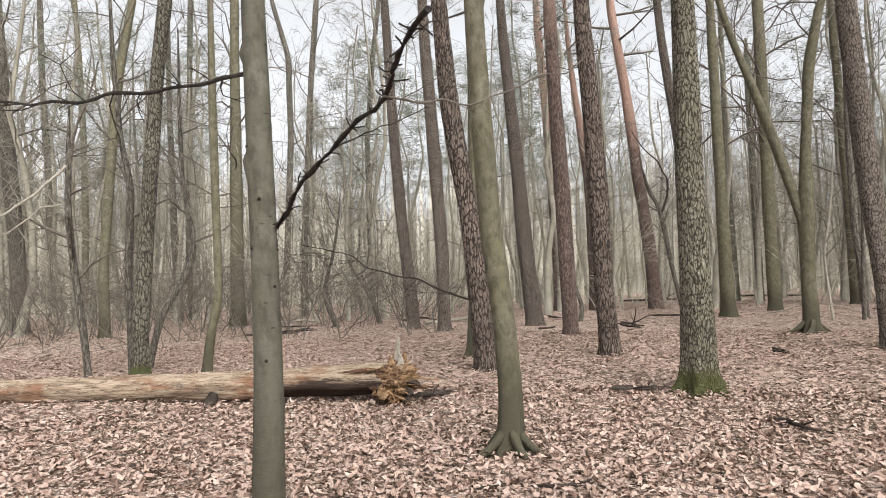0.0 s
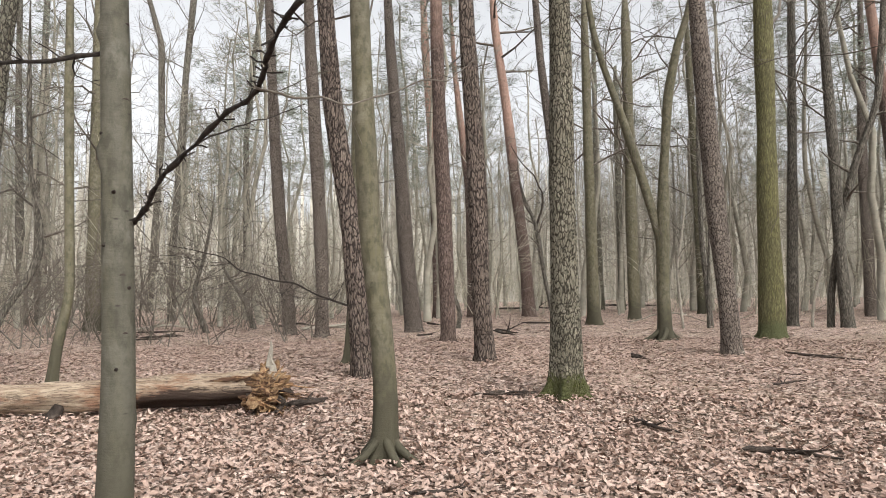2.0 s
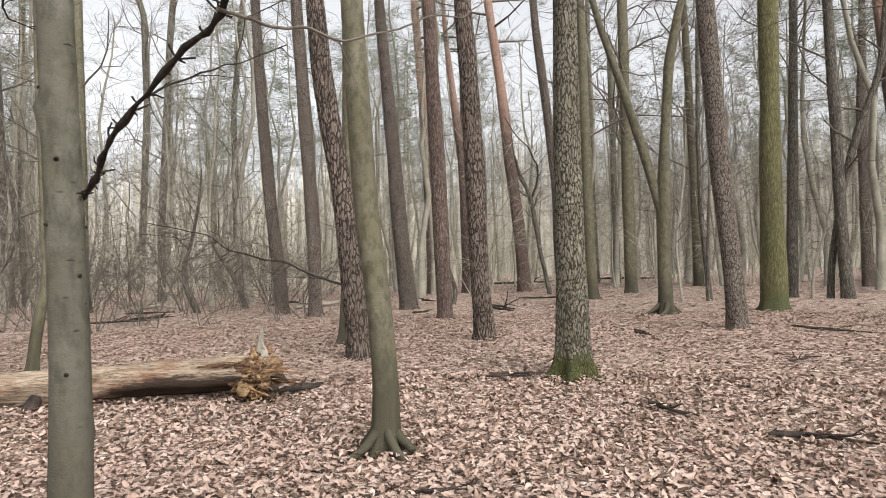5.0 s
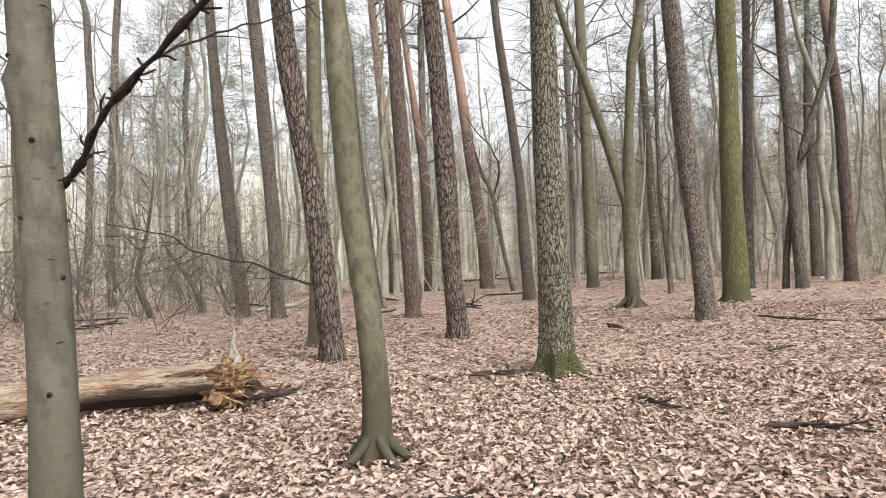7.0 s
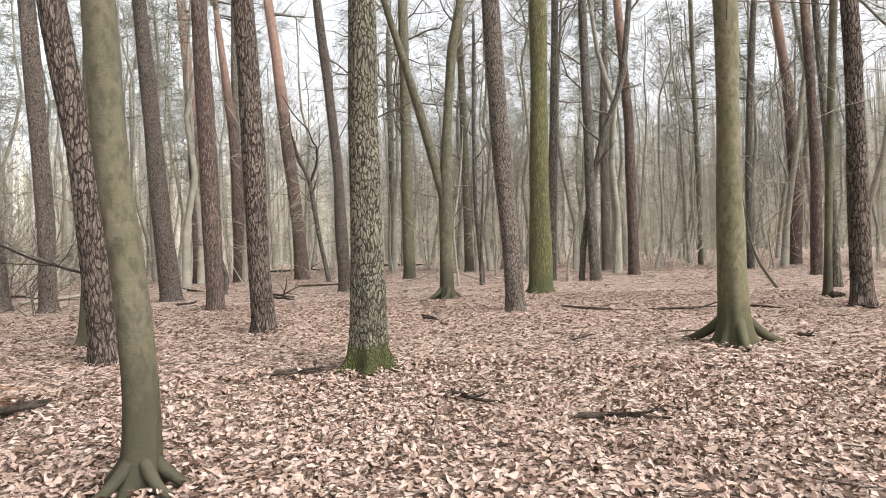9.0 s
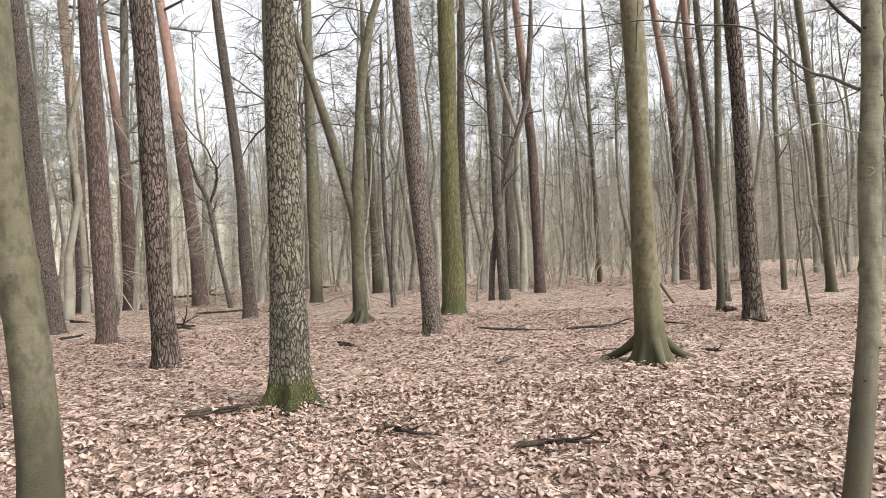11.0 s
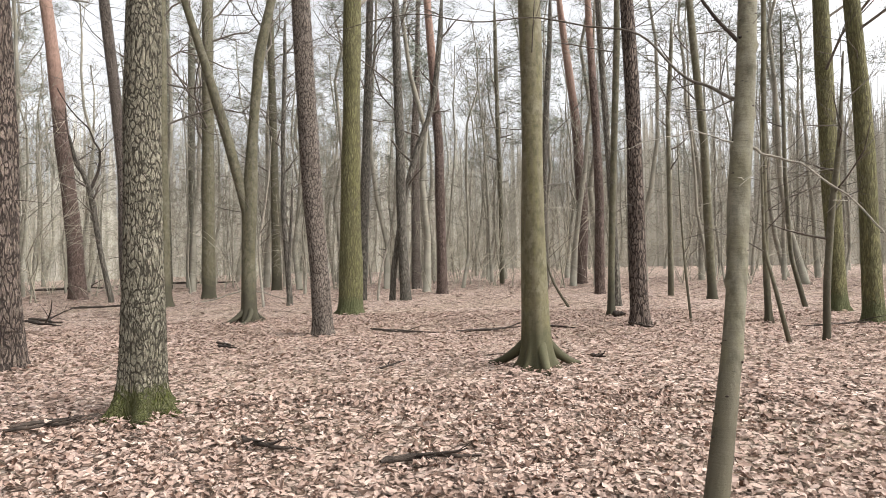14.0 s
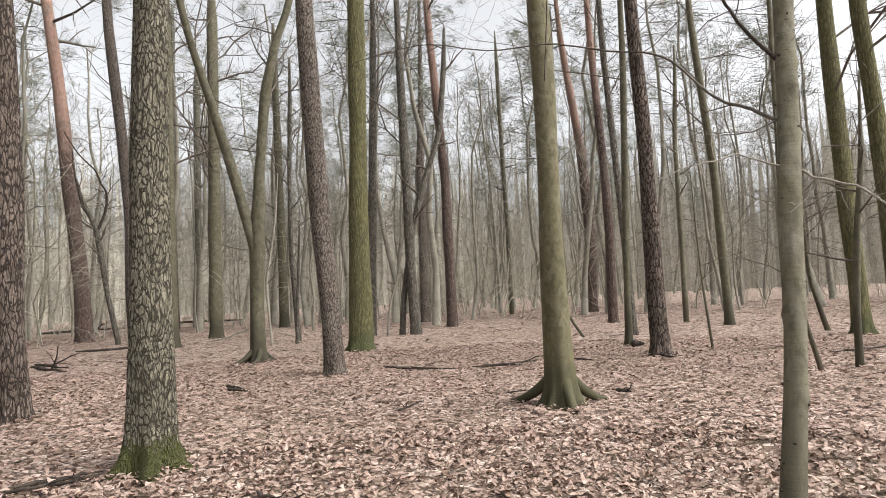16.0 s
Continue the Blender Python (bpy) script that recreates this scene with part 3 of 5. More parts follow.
# ---- ground ----
def build_ground():
    S = Soup()
    radii = np.concatenate([[0.0], np.arange(0.6, 16, 0.45), 16 * 1.12 ** np.arange(42)])
    ang = np.linspace(0, 2 * math.pi, 120, endpoint=False)
    v = [(0.5, 2.0, ground_z(0.5, 2.0))]
    for r in radii[1:]:
        for a in ang:
            x, y = 0.5 + r * math.cos(a), 2.0 + r * math.sin(a)
            v.append((x, y, ground_z(x, y)))
    m = len(ang)
    tris = [(0, 1 + j, 1 + (j + 1) % m) for j in range(m)]
    quads = [(1 + i * m + j, 1 + (i + 1) * m + j, 1 + (i + 1) * m + (j + 1) % m, 1 + i * m + (j + 1) % m) for i in range(len(radii) - 2) for j in range(m)]
    S.add(v, quads, tris)
    return tagged(new("ground", S.mesh("ground", M_SOIL)), "forest floor matted with brown fallen leaves", "ground", kind="structure")


ground = build_ground()

# ---- trees that stand along the walk ----
tree("oakdark", -20.75, 24.77, [(3.42, -0.14, -0.13, 0.338), (8.28, -0.45, -0.4, 0.339), (11.45, -0.65, -0.59, 0.316)])
SNAG = tree("sapling", -6.74, 10.59, [(0.65, -0.05, -0.04, 0.058), (1.9, -0.18, -0.14, 0.062), (2.86, -0.25, -0.2, 0.058), (3.69, -0.25, -0.19, 0.048)], height=4.2)
tree("smooth", -14.17, 21.10, [(2.36, -0.05, -0.04, 0.201), (6.02, 0.12, 0.09, 0.204), (9.81, 0.36, 0.26, 0.187), (12.46, 0.7, 0.52, 0.169)])
tree("oak", -5.75, 10.56, [(0.63, -0.01, -0.01, 0.123), (2.05, 0.05, 0.03, 0.125), (3.51, 0.12, 0.08, 0.121), (5.21, 0.21, 0.14, 0.123), (6.55, 0.32, 0.21, 0.120)])
tree("sapling", -6.23, 11.48, [(0.97, 0.18, 0.12, 0.063), (1.69, 0.55, 0.36, 0.064), (2.22, 0.68, 0.44, 0.054), (3.52, 0.49, 0.32, 0.048), (4.83, 0.46, 0.3, 0.038)])
tree("sapling", -6.27, 11.10, [(1.8, -0.06, -0.04, 0.070), (3.33, -0.03, -0.02, 0.061), (4.14, -0.16, -0.11, 0.046), (5.68, -0.27, -0.19, 0.041)])
tree("smooth", -4.52, 10.43, [(0.61, 0.05, 0.03, 0.092), (1.34, 0.18, 0.1, 0.079), (2.94, 0.14, 0.08, 0.080), (4.37, 0.11, 0.06, 0.076), (6.32, 0.09, 0.05, 0.058)])
tree("smooth", -12.14, 27.13, [(1.93, -0.02, -0.01, 0.379), (7.04, -0.02, -0.01, 0.307), (12.27, -0.04, -0.02, 0.259), (14.94, -0.01, -0.01, 0.234)])
tree("oakdark", -19.75, 35.19, [(2.27, -0.07, -0.04, 0.267), (5.62, -0.24, -0.15, 0.235), (12.43, -0.43, -0.26, 0.169), (19.4, -0.52, -0.31, 0.154)])
tree("oakdark", -19.65, 36.45, [(4, -0.15, -0.08, 0.208), (12.81, -0.11, -0.06, 0.176), (20.07, -0.01, -0.01, 0.178)])
tree("smooth", 0.50, 6.33, [(0.45, 0.03, 0, 0.133), (1.17, -0.01, 0, 0.124), (2, -0.1, 0, 0.120), (2.8, -0.13, -0.01, 0.127), (3.61, -0.16, -0.01, 0.122), (4.16, -0.17, -0.01, 0.118)], "smooth beech with spreading root feet in the leaves", flare=0.4, knots=8, roots=5, girth=0.76)
tree("smooth", -0.36, 12.66, [(0.93, 0.06, 0.01, 0.151), (2.61, 0.12, 0.01, 0.155), (4.29, 0.16, 0.02, 0.160), (5.14, 0.19, 0.02, 0.160)])
PINE_A = tree("pinerough", 0.02, 10.62, [(1.12, -0.07, -0.01, 0.162), (2.34, -0.17, -0.01, 0.154), (3.46, -0.34, -0.03, 0.153), (4.3, -0.45, -0.03, 0.145)], detail=(0.068, 0.24, 0.012))
tree("pine", -3.22, 21.86, [(1.58, -0.11, -0.02, 0.213), (3.54, -0.3, -0.06, 0.195), (5.91, -0.46, -0.09, 0.196), (8.52, -0.58, -0.11, 0.168), (11.58, -0.7, -0.13, 0.140)])
tree("pine", -1.96, 20.32, [(2.06, 0.01, 0, 0.201), (4.91, -0.11, -0.01, 0.201), (7.43, -0.24, -0.03, 0.201), (9.1, -0.33, -0.05, 0.184)])
tree("pine", 0.87, 21.98, [(1.91, -0.16, 0, 0.281), (4.72, -0.34, 0, 0.234), (7.17, -0.49, 0, 0.206), (9.99, -0.69, 0, 0.178)])
tree("pinered", 1.75, 17.33, [(1.46, -0.02, 0, 0.199), (3.68, -0.06, 0, 0.200), (5.9, -0.13, 0.01, 0.185), (8.14, -0.17, 0.01, 0.178)])
tree("pinered", 2.28, 34.40, [(3.19, -0.01, 0, 0.271), (7.72, -0.1, 0, 0.256), (15.29, -0.5, 0.02, 0.212)])
tree("pinerough", 2.15, 12.51, [(1.07, -0.07, 0.01, 0.168), (2.97, -0.1, 0.01, 0.185), (4.56, -0.14, 0.02, 0.174), (6.16, -0.22, 0.03, 0.148)], detail=(0.055, 0.2, 0.009))
tree("pinered", 4.14, 33.84, [(2.73, 0.01, 0, 0.331), (6.87, -0.1, 0.01, 0.248), (11.52, -0.6, 0.07, 0.165), (13.7, -0.79, 0.09, 0.137)])
tree("sapling", 4.07, 33.95, [(2.74, 0.01, 0, 0.138), (8.27, 0.05, -0.01, 0.194), (13.82, 0.19, -0.02, 0.166)])
tree("pinered", 6.90, 32.81, [(2.48, -0.1, 0.02, 0.325), (6.63, -0.5, 0.1, 0.296), (11.39, -0.91, 0.18, 0.252), (14.98, -1.35, 0.26, 0.223)])
CROOK = tree("sapling", 7.29, 28.99, [(1.97, -0.36, 0.09, 0.099), (4.32, -0.66, 0.16, 0.111), (5.67, -1.18, 0.29, 0.061)], height=6.0)
tree("pine", 6.02, 21.71, [(1.75, -0.07, 0.02, 0.200), (3.94, -0.12, 0.03, 0.164), (6.67, -0.34, 0.09, 0.155), (9.39, -0.6, 0.17, 0.136)])
tree("oak", 2.68, 8.62, [(0.81, 0.01, 0, 0.184), (1.54, 0.01, 0, 0.168), (2.77, 0.01, 0, 0.153), (3.99, 0.04, -0.01, 0.147)], "stout oak with furrowed grey bark and mossy foot", mat=M_OAK_NEAR, detail=(0.04, 0.14, 0.007), flare=0.75)
tree("smooth", 7.66, 24.05, [(2.55, 0, 0, 0.273), (6.94, 0, 0, 0.219), (11.36, 0.02, -0.01, 0.187)])
tree("sapling", 13.43, 41.44, [(5.46, -0.08, 0.03, 0.192), (11.25, -0.05, 0.02, 0.173), (19.01, 0.06, -0.02, 0.155)], mat=M_BEECH_PALE)
tree("smooth", 10.64, 27.88, [(2.24, -0.01, 0, 0.309), (6.64, 0.03, -0.01, 0.284), (13.15, 0.08, -0.03, 0.260)])
tree("sapling", 14.45, 40.46, [(7.25, 0.03, -0.01, 0.208), (14.85, 0.1, -0.03, 0.208)], mat=M_BEECH_PALE)
tree("smooth", 7.15, 16.32, [(1.36, 0, 0, 0.178), (2.55, 0.04, -0.01, 0.208), (4.33, 0.12, -0.05, 0.141), (6.26, 0.29, -0.12, 0.149), (7.73, 0.59, -0.25, 0.119), (8.01, 0.73, -0.31, 0.111)], "forked beech with two leaning stems", flare=0.6, roots=4)
tree("limb", 7.15, 16.32, [(2.4, 0.02, -0.01, 0.149), (4.37, -0.42, 0.17, 0.142), (5.9, -0.8, 0.34, 0.128), (7.3, -1.19, 0.5, 0.106), (8.24, -1.39, 0.58, 0.107)])
tree("sapling", 9.63, 20.80, [(1, -0.07, 0.03, 0.039), (1.97, -0.12, 0.05, 0.039), (2.93, 0.04, -0.02, 0.039), (4.08, 0.2, -0.09, 0.029)], "thin pale crooked sapling", mat=M_PALE_TWIG)
tree("smooth", 15.95, 32.55, [(3, 0, 0, 0.278), (7.66, -0.04, 0.02, 0.233), (13.92, -0.11, 0.05, 0.218)])
tree("pine", 6.90, 12.59, [(0.97, -0.03, 0.02, 0.172), (2.7, -0.14, 0.08, 0.173), (4.8, -0.22, 0.12, 0.174), (6.56, -0.29, 0.15, 0.163)], detail=(0.05, 0.16, 0.006))
tree("mossy", 9.95, 16.36, [(1.32, 0.03, -0.02, 0.323), (3.63, 0.05, -0.03, 0.277), (5.95, 0.12, -0.07, 0.262), (8.27, 0.16, -0.1, 0.263)])
tree("oakdark", 13.44, 21.00, [(3.56, 0.13, -0.09, 0.181), (6.59, 0.26, -0.17, 0.162), (10.66, 0.4, -0.27, 0.132)])
tree("oakdark", 14.31, 19.58, [(2.1, -0.06, 0.05, 0.196), (5.45, -0.08, 0.06, 0.177), (8.42, -0.11, 0.09, 0.168), (10.41, -0.13, 0.1, 0.138)])
tree("sapling", 14.05, 20.01, [(1.12, 0.06, -0.05, 0.099), (3.5, 0.38, -0.29, 0.119), (5.09, 0.73, -0.54, 0.119), (6.89, 1.28, -0.95, 0.100), (9.5, 1.51, -1.13, 0.100)])
tree("pine", 20.15, 26.17, [(2.96, 0.02, -0.02, 0.221), (7.12, 0.04, -0.03, 0.194), (11.3, 0.21, -0.17, 0.139)])
tree("pinered", 17.67, 21.46, [(2.66, 0, 0, 0.207), (6.12, -0.02, 0.01, 0.184), (9.59, -0.17, 0.15, 0.173), (11.91, -0.28, 0.25, 0.162)])
tree("sapling", 26.52, 26.41, [(4.69, 0.02, -0.02, 0.127), (9.46, -0.04, 0.04, 0.127), (14.26, -0.06, 0.06, 0.111)], mat=M_YOUNG)
tree("horn", 6.83, 7.45, [(0.61, 0, 0.01, 0.192), (1.71, -0.01, 0.01, 0.172), (2.74, 0, 0, 0.158), (3.78, 0.01, -0.01, 0.159), (4.47, 0, 0, 0.159)], flare=0.75, roots=3)
tree("oakdark", 23.75, 21.08, [(4.09, 0.01, -0.01, 0.158), (8.05, 0.14, -0.17, 0.158), (12.01, 0.31, -0.38, 0.132)])
tree("pinered", 28.12, 22.22, [(4.4, 0.09, -0.13, 0.298), (8.9, -0.06, 0.08, 0.239), (13.15, -0.35, 0.48, 0.180), (14.99, -0.46, 0.63, 0.150)])
tree("pinered", 20.35, 15.78, [(3.45, 0.04, -0.06, 0.166), (6.57, 0, -0.01, 0.145), (9.51, -0.07, 0.11, 0.125)])
tree("smooth", 13.19, 10.60, [(2, 0.04, -0.06, 0.090), (4.56, 0.11, -0.17, 0.090), (6.36, 0.16, -0.24, 0.083)])
tree("oakdark", 15.85, 12.13, [(2.14, -0.03, 0.05, 0.109), (5.26, -0.11, 0.16, 0.094), (7.63, -0.16, 0.25, 0.094)])
tree("pinerough", 11.72, 8.99, [(1.02, 0, 0.01, 0.163), (2.98, -0.01, 0.01, 0.141), (4.62, -0.02, 0.02, 0.136), (6.27, -0.04, 0.07, 0.131)], detail=(0.055, 0.2, 0.009))
tree("smooth", 19.72, 11.30, [(2.17, -0.03, 0.05, 0.147), (4.78, -0.05, 0.1, 0.147), (7.42, -0.13, 0.27, 0.139), (9.2, -0.18, 0.38, 0.123)])
tree("smooth", 13.55, 7.33, [(0.97, -0.01, 0.02, 0.070), (2.92, 0, 0.01, 0.060), (6.18, 0.03, -0.07, 0.054)])
tree("sapling", 10.89, 6.03, [(0.46, -0.03, 0.09, 0.033), (0.88, -0.06, 0.17, 0.029), (1.39, -0.1, 0.28, 0.025), (2.15, -0.1, 0.28, 0.021)], mat=M_YOUNG)
tree("sapling", 11.49, 5.72, [(0.86, 0.01, -0.02, 0.051), (1.88, 0.03, -0.1, 0.046), (2.96, 0.07, -0.23, 0.038)], mat=M_YOUNG)
tree("mossybrown", 17.27, 7.23, [(1.26, 0, 0.01, 0.221), (3.22, -0.02, 0.07, 0.222), (5.19, -0.03, 0.11, 0.210), (7.18, -0.04, 0.14, 0.197)])
tree("mossybrown", 14.67, 5.89, [(1.26, -0.01, 0.02, 0.189), (2.84, -0.01, 0.04, 0.179), (4.44, -0.02, 0.09, 0.170), (6.07, -0.04, 0.18, 0.160)])
tree("sapling", 18.05, 8.18, [(1.27, -0.09, 0.26, 0.057), (3.42, -0.11, 0.33, 0.050), (6.29, -0.11, 0.32, 0.043)], mat=M_YOUNG)
tree("sapling", 20.65, 13.16, [(3.24, 0.02, -0.04, 0.086), (6.11, 0.03, -0.05, 0.076), (8.4, 0.11, -0.2, 0.067)], mat=M_YOUNG)
tree("sapling", -5.37, 25.86, [(1, -0.27, -0.06, 0.116), (1.76, -0.7, -0.17, 0.104), (2.07, -0.96, -0.23, 0.070)], height=3.0)
tree("sapling", -6.51, 23.75, [(0.82, -0.35, -0.11, 0.107), (1.51, -0.45, -0.14, 0.086), (2.79, -0.1, -0.03, 0.065), (4.31, 0.13, 0.04, 0.043)], height=4.5)
tree("sapling", 13.57, 20.21, [(0.94, 0.08, -0.05, 0.039), (1.53, 0.21, -0.15, 0.039), (2.11, 0.38, -0.27, 0.030)], "small pale twiggy sapling", mat=M_PALE_TWIG)
tree("sapling", 13.18, 8.70, [(0.75, -0.03, 0.05, 0.023), (1.33, -0.04, 0.09, 0.023), (2.14, -0.06, 0.12, 0.017)], mat=M_YOUNG)
tree("sapling", 14.78, 12.99, [(0.46, -0.18, 0.23, 0.039), (0.78, -0.27, 0.35, 0.031), (1.32, -0.35, 0.46, 0.023)], mat=M_YOUNG)
tree("sapling", 10.44, 20.73, [(1.05, 0.03, -0.02, 0.057), (2, 0.08, -0.04, 0.048), (3.33, 0.15, -0.08, 0.038)])
tree("sapling", 10.67, 21.03, [(1.1, -0.06, 0.03, 0.085), (2.81, -0.15, 0.08, 0.077), (5.41, -0.13, 0.07, 0.069), (8.03, -0.05, 0.02, 0.069)])
tree("oakdark", -12.64, 36.79, [(3.73, 0, 0, 0.239), (8.91, 0.31, 0.11, 0.224), (14.2, 0.56, 0.21, 0.209), (19.62, 0.97, 0.36, 0.194)])
tree("oakdark", -45.84, 56.61, [(6.15, -0.22, -0.18, 0.392), (14.62, -0.45, -0.37, 0.366), (23.17, -0.87, -0.72, 0.340), (31.85, -1.11, -0.92, 0.314)])
tree("smooth", -39.59, 52.88, [(8.31, 0.04, 0.03, 0.365), (16.23, -0.13, -0.1, 0.342), (24.23, -0.45, -0.35, 0.291), (29.59, -0.76, -0.59, 0.265)])
tree("oakdark", -24.73, 63.53, [(8.66, 0.4, 0.16, 0.360), (17.8, 0.8, 0.33, 0.364), (27.11, 0.67, 0.27, 0.337), (33.28, -0.89, -0.36, 0.275)])
tree("oakdark", -8.87, 38.35, [(5.43, -0.04, -0.01, 0.211), (10.77, -0.08, -0.02, 0.195), (16.22, 0.4, 0.1, 0.179), (19.93, 0.84, 0.21, 0.163)])
tree("sapling", 2.49, 23.7, [(0.5, 0.12, 0.0, 0.08), (1.0, -0.05, 0.0, 0.075), (1.6, -0.22, 0.0, 0.05)], "small dark crooked dead sapling beside a pine", height=2.3)
# the slim beech passed close by, its two limbs and long thin twig
A, _ = tree("smooth", -0.45, 3.53, [(0.73, 0.00, 0.00, 0.076), (0.98, 0.01, 0.00, 0.073), (1.38, 0.00, 0.00, 0.069), (1.74, -0.01, -0.00, 0.069), (2.13, -0.02, -0.01, 0.064), (2.44, -0.03, -0.01, 0.062), (2.79, -0.04, -0.02, 0.057)], "slim smooth grey beech with two dark side limbs", 9.0, flare=0.35, crown=False, knots=26, scars=40, mat=M_BEECH_PALE, girth=0.92)
limb(A, [(-0.45, 3.55, 1.58), (-0.40, 3.53, 1.61), (-0.26, 3.39, 1.68), (-0.02, 3.09, 1.82), (0.20, 2.81, 1.88), (0.31, 2.66, 1.89), (0.42, 2.40, 1.93), (0.53, 2.16, 1.91)], 0.0115, 0.0062, M_LIMB, 60, 3, label="dark rough side limb", twig_len=0.06, bumps=0.4)
limb(A, [(-0.02, 3.09, 1.82), (0.10, 3.13, 1.90), (0.22, 3.16, 1.94), (0.36, 3.20, 2.01)], 0.004, 0.0015, M_LIMB, 5, 16, "twig", "thin dark twig", 0.12)
limb(A, [(0.31, 2.66, 1.89), (0.40, 2.81, 1.90), (0.49, 2.93, 1.94), (0.61, 3.07, 1.99), (0.74, 3.22, 2.08), (0.88, 3.35, 2.15), (0.95, 3.42, 2.21), (1.04, 3.52, 2.31)], 0.0046, 0.0020, M_TWIG, 9, 4, "twig", "long thin pale twig", 0.25)
limb(A, [(-0.54, 3.53, 2.33), (-0.85, 3.42, 2.25), (-1.07, 3.34, 2.20), (-1.28, 3.27, 2.18), (-1.48, 3.19, 2.15), (-1.85, 3.03, 2.10)], 0.0115, 0.0045, M_LIMB, 20, 5, label="thin dark side limb", twig_len=0.3, bumps=0.2)
# the young leaning beech with its long arching branch
Y, _ = tree("smooth", 3.919, 3.957, [(0.294, 0.11, 0.0, 0.066), (0.624, 0.242, 0.011, 0.0627), (1.031, 0.396, 0.022, 0.0539), (1.471, 0.539, 0.044, 0.0561), (1.79, 0.627, 0.077, 0.0638), (2.285, 0.803, 0.099, 0.0605), (2.714, 0.935, 0.132, 0.0594), (3.022, 1.034, 0.154, 0.0605)], "young leaning beech with knotty grey bark", 8.0, flare=0.2, crown=False, knots=40, scars=44, mat=M_YOUNG, girth=0.92)
limb(Y, [(4.727, 4.056, 2.253), (4.744, 4.155, 2.319), (4.997, 4.54, 2.561), (5.272, 5.079, 3.001), (5.294, 5.673, 3.353), (5.151, 6.178, 3.54), (4.81, 6.938, 3.705), (4.436, 7.598, 3.716), (4.073, 8.181, 3.573)], 0.013, 0.0032, M_TWIG, 12, 6, label="long arching branch", twig_len=0.6)
limb(Y, [(4.854, 4.1, 2.616), (4.821, 4.199, 2.759), (4.799, 4.298, 2.902), (4.755, 4.396, 3.155)], 0.013, 0.009, M_DEAD, 3, 7, label="short dark rising branch", twig_len=0.2)
limb(Y, [(4.678, 4.022, 1.978), (4.656, 3.902, 1.912), (4.667, 3.748, 1.824), (4.634, 3.484, 1.626), (4.579, 3.319, 1.384)], 0.009, 0.004, M_PALE_TWIG, 7, 8, label="pale drooping branch", twig_len=0.4)
limb(Y, [(4.645, 4.045, 1.989), (4.436, 4.22, 2.066), (4.271, 4.364, 2.033), (4.106, 4.507, 1.956)], 0.006, 0.0018, M_PALE_TWIG, 6, 17, label="thin side branch", twig_len=0.25)
# the mossy oak at arm's length
tree("oak", 2.277, 2.155, [(0.76, -0.03, 0.038, 0.162), (1.62, -0.042, 0.083, 0.158), (2.04, -0.084, 0.113, 0.156), (3.5, -0.17, 0.2, 0.15)], "old oak with deep furrows under yellow-green moss", 15, M_MOSSY_NEAR, (0.026, 0.065, 0.006), flare=0.02)
limb(PINE_A[0], [(-0.15, 10.60, 1.12), (-0.83, 10.31, 1.39), (-1.45, 10.01, 1.63), (-1.99, 9.72, 1.88), (-2.53, 9.43, 2.03)], 0.018, 0.005, M_LIMB, 26, 9, label="low dead branch with fine twigs", twig_len=1.1)
limb(PINE_A[0], [(-0.49, 10.45, 1.25), (-1.25, 10.01, 1.75), (-1.69, 9.72, 1.90)], 0.008, 0.003, M_TWIG, 14, 15, label="pale dead twig", twig_len=0.7)
limb(CROOK[0], [(6.63, 29.15, 4.35), (6.91, 29.08, 5.21), (6.98, 29.07, 5.90), (6.67, 29.14, 6.56), (6.05, 29.30, 7.30), (5.61, 29.40, 8.15)], 0.06, 0.02, M_DEAD, 8, 10, label="dark hooked limb", twig_len=1.2)
limb(CROOK[0], [(6.63, 29.15, 4.35), (6.21, 29.26, 5.21), (5.90, 29.33, 6.44), (5.86, 29.34, 7.42)], 0.04, 0.015, M_DEAD, 6, 11, label="dark rising limb", twig_len=1.2)
limb(SNAG[0], [(-6.97, 10.41, 3.67), (-6.86, 10.34, 4.08), (-6.70, 10.32, 4.45), (-6.52, 10.30, 4.83), (-6.35, 10.29, 5.37)], 0.03, 0.012, M_TWIG, 8, 12, label="rising crooked limb", twig_len=0.8)
limb(SNAG[0], [(-6.99, 10.39, 3.65), (-7.14, 10.13, 3.32), (-7.37, 9.80, 2.92), (-7.59, 9.49, 2.61), (-7.85, 9.13, 2.35), (-8.19, 8.72, 1.95)], 0.026, 0.012, M_PALE_TWIG, 8, 13, label="pale drooping limb", twig_len=0.8)
limb(SNAG[0], [(-6.98, 10.40, 2.99), (-7.18, 10.09, 2.89), (-7.40, 9.78, 2.55), (-7.61, 9.46, 2.31), (-7.91, 9.09, 2.03)], 0.018, 0.008, M_PALE_TWIG, 6, 14, label="pale drooping limb", twig_len=0.8)


